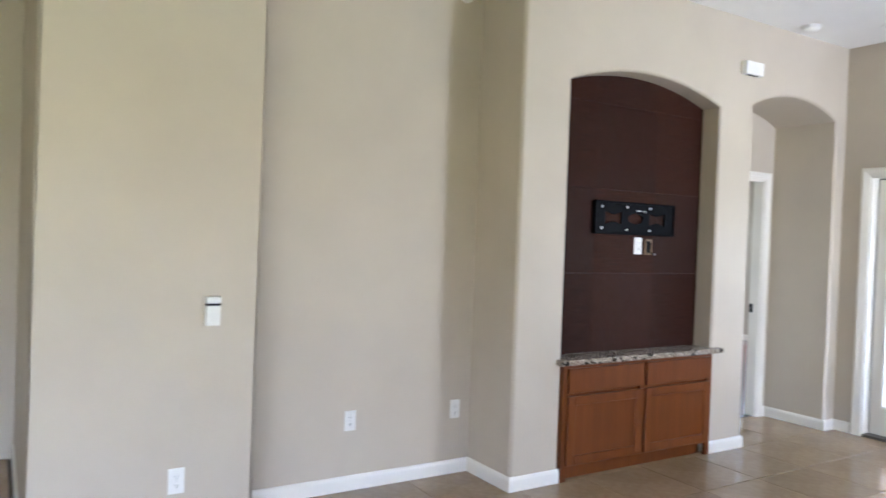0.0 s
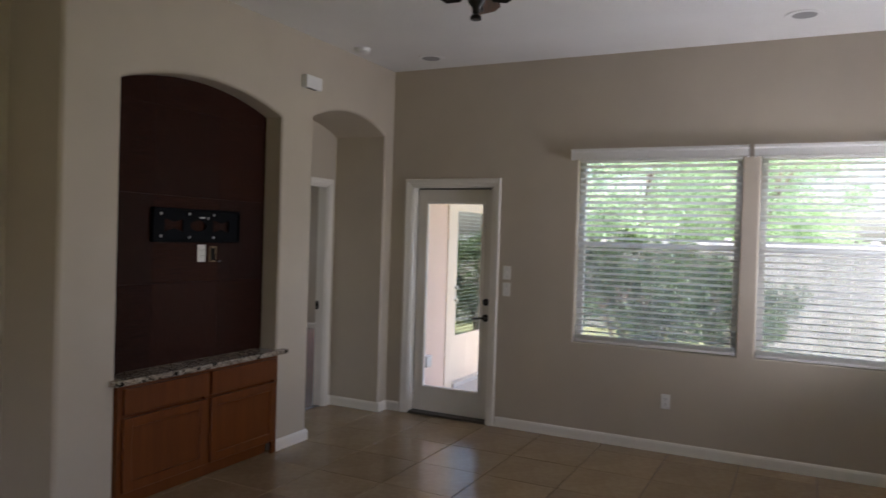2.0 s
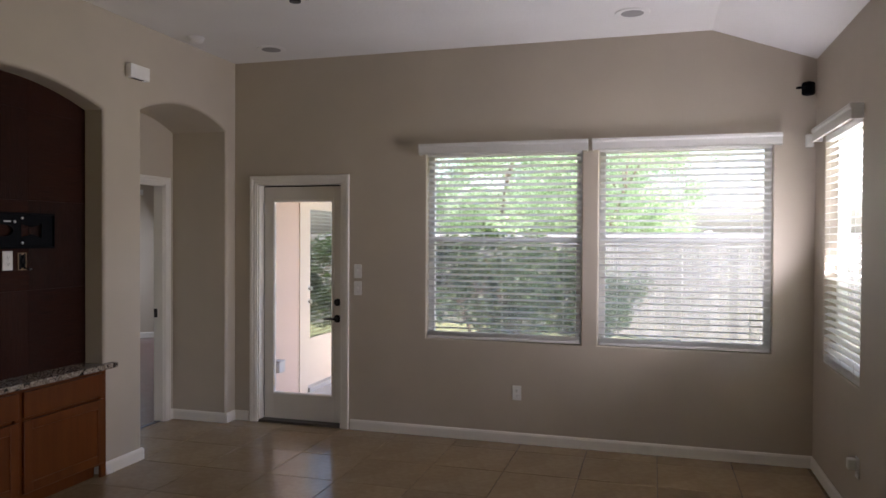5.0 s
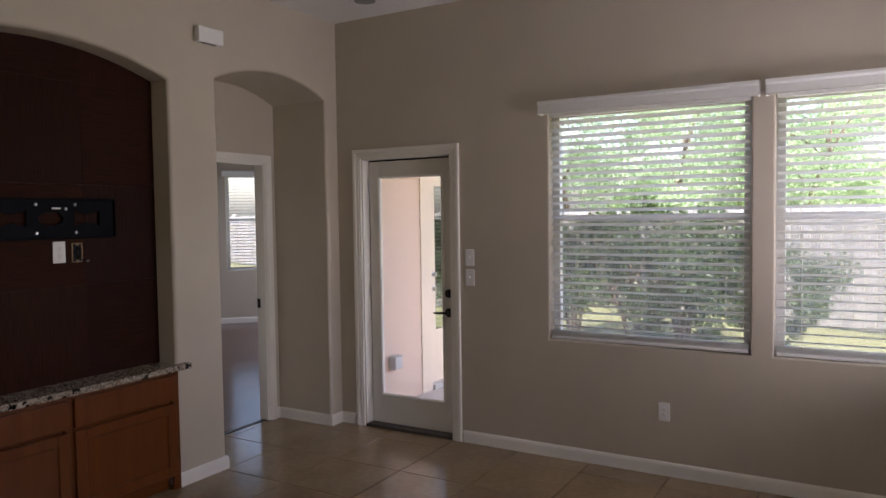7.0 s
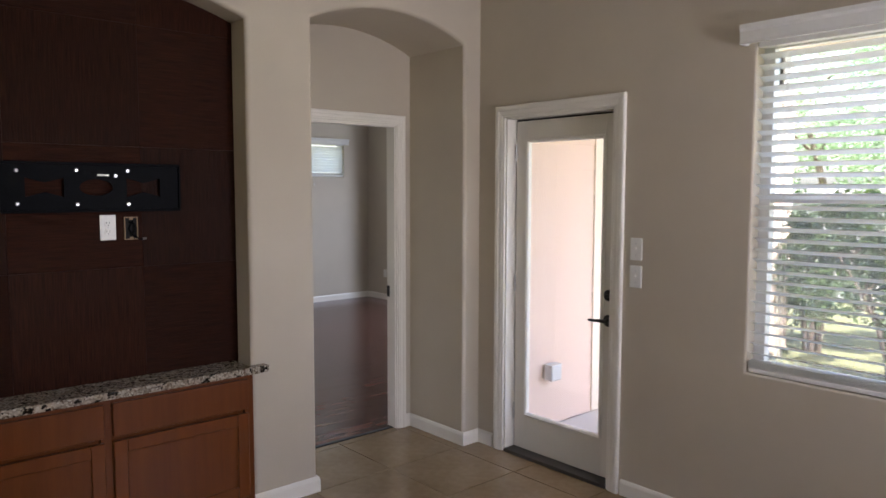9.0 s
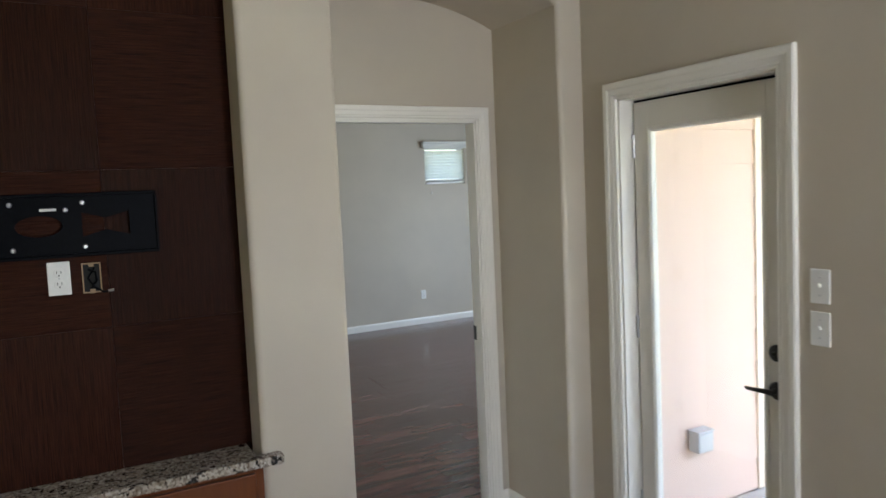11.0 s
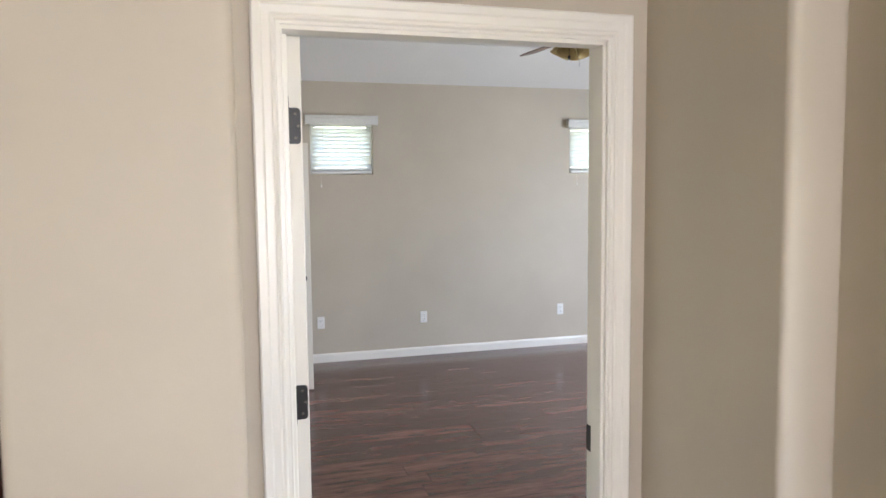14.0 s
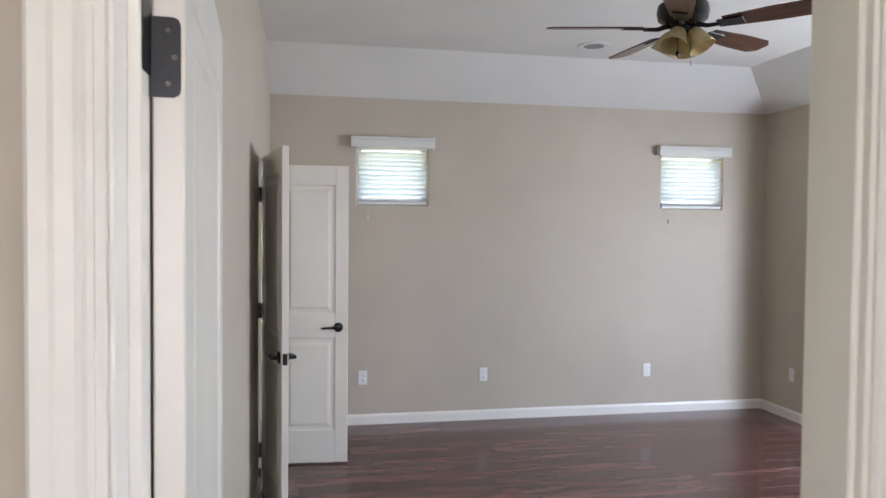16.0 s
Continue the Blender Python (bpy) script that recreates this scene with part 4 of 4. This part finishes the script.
def ceiling_fan(place, label, drop, radius, first, kit, shade_mat):
    """A fan hung from place; kit names its light: 'cluster' of close shades, or 'arms' with a long finial."""
    f = thing("ceiling_fan", place, label, "ceiling fan")
    part("canopy", lathe(bmesh.new(), [(0, 0), (0.068, 0), (0.066, -0.03), (0.045, -0.055), (0.018, -0.062), (0, -0.062)], 24), BLACK, f, "", True)
    part("downrod", tube(bmesh.new(), [(0, 0, -0.05), (0, 0, -drop)], 0.013, 12), BLACK, f, "", True)
    z = -drop
    part("motor_housing", lathe(bmesh.new(), [(0, z + 0.02), (0.04, z + 0.018), (0.075, z - 0.005), (0.118, z - 0.025), (0.125, z - 0.06), (0.118, z - 0.095), (0.085, z - 0.115), (0.07, z - 0.13), (0, z - 0.13)], 32), BLACK, f, "dark bronze motor housing", True)
    for k in range(5):
        a = first + k * 72
        bm = bmesh.new()
        fan_blade(bm, 0.20, radius, 0.068)
        bl = part("blade", bm, BLADE, f, "walnut-stained blade")
        bl.matrix_basis = pose(0, 0, z - 0.135, 0, 0, a) @ pose(0, 0, 0, -12, 0, 0)
        bm = bmesh.new()
        tube(bm, [(0.06, 0, 0.012), (0.12, 0, -0.008), (0.19, 0, -0.008)], [0.014, 0.011, 0.009], 8)
        box(bm, 0.17, 0.29, -0.035, 0.035, -0.010, -0.0035, 0.002, 1)
        part("blade_iron", bm, BLACK, bl)
    zz = z - 0.13
    if kit == "cluster":
        part("light_fitter", lathe(bmesh.new(), [(0, zz), (0.055, zz), (0.06, zz - 0.03), (0.04, zz - 0.05), (0.02, zz - 0.06), (0, zz - 0.06)], 24), BLACK, f, "", True)
        for k in range(4):
            a = radians(40 + 90 * k)
            d = Vector((math.cos(a) * 0.5, math.sin(a) * 0.5, -0.86)).normalized()
            o = Vector((math.cos(a) * 0.045, math.sin(a) * 0.045, zz - 0.02))
            part("shade", lathe(bmesh.new(), [(0.018, 0.0), (0.034, 0.012), (0.048, 0.045), (0.055, 0.085), (0.066, 0.108), (0.064, 0.109), (0.052, 0.086), (0.044, 0.046), (0.030, 0.014)], 24, o, d), shade_mat, f, "amber glass bell shade", True)
        for x, y, ln, r in ((0.03, -0.03, 0.17, 0.004), (-0.045, -0.035, 0.13, 0.010)):
            bm = bmesh.new()
            tube(bm, [(x, y, zz - 0.04), (x, y, zz - ln)], 0.0016, 6)
            lathe(bm, [(0, -ln + zz + 0.005), (r * 0.7, zz - ln), (r, zz - ln - 0.012), (r * 0.5, zz - ln - 0.024), (0, zz - ln - 0.026)], 10, (x, y, 0))
            part("pull_chain", bm, STEEL if r < 0.006 else BLACK, f)
    else:
        part("light_stem", lathe(bmesh.new(), [(0, zz), (0.05, zz), (0.045, zz - 0.04), (0.028, zz - 0.06), (0.036, zz - 0.10), (0.042, zz - 0.14), (0.03, zz - 0.175), (0.016, zz - 0.19), (0.013, zz - 0.215), (0.022, zz - 0.225), (0.022, zz - 0.238), (0, zz - 0.242)], 24), BLACK, f, "dark bronze turned stem", True)
        for k in range(4):
            a = radians(20 + 90 * k)
            c, s = math.cos(a), math.sin(a)
            arm = part("arm", tube(bmesh.new(), [(c * r, s * r, h) for r, h in ((0.03, zz - 0.12), (0.07, zz - 0.16), (0.12, zz - 0.165), (0.16, zz - 0.14), (0.175, zz - 0.11))], 0.008, 8), BLACK, f, "", True)
            o = (c * 0.175, s * 0.175, zz - 0.13)
            part("socket_cup", lathe(bmesh.new(), [(0, -0.02), (0.018, -0.02), (0.014, 0.0), (0.024, 0.02), (0.026, 0.04), (0, 0.04)], 16, o), BLACK, arm, "", True)
            part("shade", lathe(bmesh.new(), [(0.026, 0.03), (0.05, 0.05), (0.062, 0.09), (0.058, 0.13), (0.072, 0.16), (0.070, 0.161), (0.055, 0.13), (0.058, 0.09), (0.046, 0.052)], 22, o), shade_mat, arm, "pale glass tulip shade", True)
    return f


SHADE2 = plain("frosted_pale_glass", (0.62, 0.60, 0.52), 0.3, 0, 0.05)
ceiling_fan((6.60, 6.80, 2.97), "bronze ceiling fan with walnut blades and amber glass lights", 0.22, 0.66, 23, "cluster", AMBER)
ceiling_fan((2.62, 1.525, CZ), "bronze ceiling fan with walnut blades and upturned glass lights", 0.25, 0.66, 20, "arms", SHADE2)

for x in (5.29, 7.95):
    c = thing("blind_pull_cord", (x, BY - 0.012, 1.80), "thin white blind cord with a small tassel", "cord")
    part("cord", tube(bmesh.new(), [(0, 0, 0.02), (0.001, -0.001, -0.045), (0, -0.002, -0.085)], 0.0011, 5), CORD, c)
    part("tassel", lathe(bmesh.new(), [(0, -0.085), (0.006, -0.09), (0.009, -0.112), (0, -0.116)], 10, (0, -0.002, 0)), CORD, c, "", True)

wb = thing("outdoor_outlet", (6.36, 3.70, 0.36), "grey weatherproof outlet cover on the siding", "outlet")
bm = bmesh.new()
box(bm, -0.055, 0.055, -0.075, 0.0, -0.06, 0.045, 0.012, 3)
part("cover", bm, plain("grey_plastic", (0.52, 0.51, 0.50), 0.45), wb)
part("hinge_lip", boxed(-0.058, 0.058, -0.078, 0.0, 0.045, 0.055, 0.004), plain("grey_plastic_lip", (0.56, 0.55, 0.54), 0.45), wb)

# ---- outdoors ----
tagged(part("ground", boxed(-600, 600, -600, 600, -0.6, -0.12), GRASS, None, "sunlit mown lawn"), category="ground", kind="structure")
tagged(part("patio", boxed(5.86, 9.5, 1.3, 3.70, -0.119, -0.03, 0.01), CONCRETE, None, "pale concrete patio slab"), category="patio", kind="structure")


# Unseen cover, added to keep direct sun off the siding.
bm = bmesh.new()
box(bm, 5.86, 8.6, 2.1, 3.66, 2.76, 2.92)
box(bm, 5.86, 8.6, 2.02, 2.1, 2.68, 2.94)
tagged(part("patio_shade_cover", bm, EXTRIM, None, "unseen white cover added over the slab to shade the siding"), category="patio cover", kind="structure")


def siding():
    host = bpy.data.objects["wall_bedroom_south"]
    for x0, x1 in ((5.852, 6.85), (8.12, 10.2)):
        me = None
        for k in range(15):
            z = -0.03 + k * 0.18
            if me is None:
                bm = bmesh.new()
                pr = [(0.0, 0.0), (-0.015, 0.0), (-0.005, 0.184), (0.0, 0.184)]
                rings = [[bm.verts.new((x, y, q)) for y, q in pr] for x in (x0, x1)]
                for i in range(4):
                    j = (i + 1) % 4
                    bm.faces.new((rings[0][i], rings[0][j], rings[1][j], rings[1][i]))
                bm.faces.new(rings[0])
                bm.faces.new(rings[1])
                ob = part("siding_board", bm, SIDING, host)
                me = ob.data
            else:
                ob = new("siding_board", me)
                ob.parent = host
            ob.location = (0, 3.718, z)


siding()


def garden_door():
    d = tagged(new("door_3"), "white garden door with a blind behind its glass", "door", kind="structure")
    d.matrix_world = pose(7.55, 3.72, 0, 0, 0, 0)
    bm = bmesh.new()
    box(bm, -0.70, -0.52, -0.024, 0.0, -0.03, 2.15)
    box(bm, 0.44, 0.57, -0.024, 0.0, -0.03, 2.15)
    box(bm, -0.52, 0.44, -0.024, 0.0, 2.06, 2.15)
    part("trim", bm, EXTRIM, d)
    part("sill", boxed(-0.52, 0.43, -0.05, 0.10, -0.049, 0.018, 0.004), CONCRETE, d, "pale concrete door sill")
    bm = bmesh.new()
    for b in ((-0.515, -0.385, 0.02, 2.05), (0.32, 0.43, 0.02, 2.05), (-0.385, 0.32, 0.02, 0.52), (-0.385, 0.32, 1.9, 2.05)):
        box(bm, b[0], b[1], 0.02, 0.065, b[2], b[3])
    part("leaf", bm, EXTRIM, d)
    p = part("pane", boxed(-0.385, 0.32, 0.035, 0.04, 0.52, 1.9), glass_material("reflecting_glass", (0.75, 0.8, 0.8), 0.35), d)
    p.visible_shadow = False
    for k in range(34):
        s = part("blind_slat", boxed(-0.375, 0.31, 0.046, 0.062, 0.54, 0.553), SLAT, d) if k == 0 else new("blind_slat", s0)
        if k == 0:
            s0 = s.data
        else:
            s.parent = d
            s.location = (0, 0, k * 0.04)
    for z in (0.92, 1.06):
        part("knob", lathe(bmesh.new(), [(0, 0), (0.028, 0), (0.028, 0.008), (0.012, 0.012), (0.024, 0.035), (0.022, 0.05), (0, 0.055)], 14, (-0.445, 0.02, z), Vector((0, -1, 0))), STEEL, d, "steel knob", True)


garden_door()


def leaf_cloud(seed, n, size, sx, sy, sz, lumps):
    """Many small folded leaves gathered in uneven lumps."""
    rnd = random.Random(seed)
    verts, faces = [], []
    centres = []
    for _ in range(lumps):
        a, r, h = rnd.uniform(0, 6.283), math.sqrt(rnd.random()), rnd.random()
        centres.append((Vector((math.cos(a) * r * sx, math.sin(a) * r * sy, h * sz)), rnd.uniform(0.14, 0.32) * min(sx, sz)))
    for _ in range(n):
        c, rad = rnd.choice(centres)
        d = Vector((rnd.gauss(0, 1), rnd.gauss(0, 1), rnd.gauss(0, 1))).normalized() * rad * rnd.random() ** 0.4
        p = c + d
        u = Vector((rnd.gauss(0, 1), rnd.gauss(0, 1), rnd.gauss(0, 0.6))).normalized()
        v = u.cross(Vector((rnd.gauss(0, 1), rnd.gauss(0, 1), rnd.gauss(0, 1)))).normalized()
        w = u.cross(v)
        L = size * rnd.uniform(0.6, 1.4)
        i = len(verts)
        verts += [p, p + u * L * 0.5 + v * L * 0.28 + w * L * 0.06, p + u * L, p + u * L * 0.5 - v * L * 0.28 + w * L * 0.06]
        faces.append((i, i + 1, i + 2, i + 3))
    return verts, faces


def plant(name, place, label, category, seed, leaves, size, sx, sy, sz, base, trunks, mat, lumps=26, group=""):
    p = thing(name, place, label, category, group, random.uniform(0, 360))
    rnd = random.Random(seed)
    bm = bmesh.new()
    for k in range(trunks):
        a = 6.283 * k / trunks + rnd.uniform(-0.3, 0.3)
        r0, top = 0.06 * (trunks > 1), base + sz * 0.7
        pts = [(math.cos(a) * (r0 + sx * 0.55 * f * f) + rnd.uniform(-0.03, 0.03), math.sin(a) * (r0 + sy * 0.55 * f * f), top * f) for f in (0, 0.25, 0.5, 0.75, 1.0)]
        w = (0.030 if trunks > 1 else 0.028 * sz)
        tube(bm, pts, [w, w * 0.8, w * 0.62, w * 0.42, w * 0.2], 7)
        for q in pts[2:4]:
            for _ in range(3):
                e = Vector(q) + Vector((rnd.gauss(0, sx * 0.3), rnd.gauss(0, sy * 0.3), sz * rnd.uniform(0.1, 0.35)))
                tube(bm, [q, (Vector(q) + e) / 2 + Vector((0, 0, 0.05 * sz)), e], [w * 0.4, w * 0.28, w * 0.1], 5)
    part("trunk", bm, BARK, p)
    v, f = leaf_cloud(seed, leaves, size, sx, sy, sz, lumps)
    me = bpy.data.meshes.new("crown")
    me.from_pydata([(q.x, q.y, q.z + base) for q in v], [], f)
    me.materials.append(mat)
    c = new("crown", me)
    c.parent = p
    return p


SHRUB = "dense green garden shrub with bare lower stems on the lawn"
g0 = -0.12
sh = plant("shrub", (9.0, 2.3, g0), SHRUB, "shrub", 3, 9000, 0.055, 0.85, 0.85, 1.15, 0.42, 6, LEAF, 34, "garden shrubs")
for x, y, s, r in ((9.6, 1.15, 0.95, 80), (10.6, 3.6, 1.1, 200), (11.2, 2.3, 1.2, 40), (11.0, 5.0, 1.2, 10)):
    q = copy_thing(sh, pose(x, y, g0, 0, 0, r))
    q.scale = (s, s, s * 0.95)
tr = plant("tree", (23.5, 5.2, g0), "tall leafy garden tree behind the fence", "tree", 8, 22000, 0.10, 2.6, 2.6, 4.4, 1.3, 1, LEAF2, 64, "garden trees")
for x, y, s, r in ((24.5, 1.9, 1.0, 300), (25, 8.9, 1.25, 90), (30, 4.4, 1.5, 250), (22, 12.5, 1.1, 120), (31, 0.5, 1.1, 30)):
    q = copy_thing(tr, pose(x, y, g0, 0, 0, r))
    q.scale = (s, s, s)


def fence():
    """A board fence along the far side of the lawn, local x along it."""
    f = thing("fence", (11.0, -5.0, g0), "weathered pale wooden board fence behind the lawn", "fence", turn=68.9)
    pitch, count_boards = 0.152, 200
    me = None
    for k in range(count_boards):
        if me is None:
            bm = bmesh.new()
            box(bm, -0.070, 0.070, -0.009, 0.009, 0.03, 1.80, 0.003, 1)
            ob = part("board", bm, FENCE, f)
            me = ob.data
        else:
            ob = new("board", me)
            ob.parent = f
        ob.matrix_basis = pose(k * pitch, 0, random.uniform(-0.012, 0.012), 0, 0, random.uniform(-1.0, 1.0))
    long = pitch * count_boards
    for z in (0.35, 1.0, 1.6):
        part("rail", boxed(-0.1, long, -0.055, -0.018, z - 0.045, z + 0.045, 0.004), FENCE, f)
    for k in range(13):
        part("post", boxed(k * 2.35 - 0.05, k * 2.35 + 0.05, -0.15, -0.058, 0.0, 1.86, 0.006), FENCE, f)


fence()

# ---- floor and wall pieces ----


def floor_tiles():
    pitch, gap = 0.508, 0.0045
    me = None
    host = bpy.data.objects["floor"]
    cells = [(i, j) for i in range(-17, 4) for j in range(-7, 8)]
    for i, j in cells:
        x0, y0 = 4.48 + i * pitch, 2.205 + j * pitch
        x1, y1 = x0 + pitch, y0 + pitch
        cx0, cx1, cy0, cy1 = max(x0, -3.5), min(x1, 5.70), max(y0, SY), min(y1, 4.335 if x0 > 4.3 else 5.6 if x1 < 0.1 else 4.17)
        if cx1 - cx0 < 0.02 or cy1 - cy0 < 0.02:
            continue
        if x1 > 0.9 and x0 < 4.3 and y0 > 4.15:
            continue
        whole = abs(cx1 - cx0 - pitch) < 1e-6 and abs(cy1 - cy0 - pitch) < 1e-6
        if whole and me is not None:
            ob = new("tile", me)
            ob.parent = host
        else:
            w, d = (cx1 - cx0) / 2 - gap / 2, (cy1 - cy0) / 2 - gap / 2
            bm = bmesh.new()
            top = [bm.verts.new((sx * (w - 0.002), sy * (d - 0.002), 0)) for sx, sy in ((-1, -1), (1, -1), (1, 1), (-1, 1))]
            rim = [bm.verts.new((sx * w, sy * d, -0.0015)) for sx, sy in ((-1, -1), (1, -1), (1, 1), (-1, 1))]
            low = [bm.verts.new((sx * w, sy * d, -0.012)) for sx, sy in ((-1, -1), (1, -1), (1, 1), (-1, 1))]
            bm.faces.new(top)
            for a, b in ((top, rim), (rim, low)):
                for k in range(4):
                    bm.faces.new((a[k], b[k], b[(k + 1) % 4], a[(k + 1) % 4]))
            ob = part("tile", bm, TILE, host)
            if whole:
                me = ob.data
        ob.location = ((cx0 + cx1) / 2, (cy0 + cy1) / 2, random.uniform(-0.0004, 0.0002))


floor_tiles()


def planks():
    host = bpy.data.objects["floor_bedroom"]
    rnd = random.Random(4)
    wd, full = 0.155, 1.22
    shapes = {}
    y = 4.335
    while y < BY - 0.001:
        y1 = min(y + wd, BY)
        x = BX - rnd.uniform(0.1, full - 0.1)
        x_end = 8.9 if y > 8.85 else 9.9
        while x < x_end:
            a, b = max(x, BX + 0.0), min(x + full, x_end)
            if y < BS:
                a, b = max(a, 4.603), min(b, 9.9)
            x += full
            if b - a < 0.02:
                continue
            key = (round(b - a, 3), round(y1 - y, 3))
            if key not in shapes:
                bm = bmesh.new()
                w, d = (b - a) / 2 - 0.0006, (y1 - y) / 2 - 0.0006
                rings = [[bm.verts.new((sx * (w - i), sy * (d - i), z)) for sx, sy in ((-1, -1), (1, -1), (1, 1), (-1, 1))] for i, z in ((0.0012, 0.0), (0.0, -0.0012), (0.0, -0.009))]
                bm.faces.new(rings[0])
                for p, q in zip(rings, rings[1:]):
                    for k in range(4):
                        bm.faces.new((p[k], q[k], q[(k + 1) % 4], p[(k + 1) % 4]))
                ob = part("plank", bm, PLANK, host)
                shapes[key] = ob.data
            else:
                ob = new("plank", shapes[key])
                ob.parent = host
            ob.location = ((a + b) / 2, (y + y1) / 2, 0.0)
        y += wd


planks()


def niche_tiles():
    host = bpy.data.objects["wall_niche_back"]
    s = 0.552
    columns = [(3.67, 4.14), (3.118, 3.67), (2.735, 3.118)]
    for i, (x0, x1) in enumerate(columns):
        for j in range(4):
            z0 = 0.714 + j * s
            w, h = (x1 - x0) / 2 - 0.0005, s / 2 - 0.0005
            bm = bmesh.new()
            box(bm, -w, w, 0, 0.014, -h, h)
            ob = part("wall_tile", bm, COMB_A if (i + j) % 2 == 0 else COMB_B, host)
            ob.location = ((x0 + x1) / 2, 3.885, z0 + s / 2)


niche_tiles()
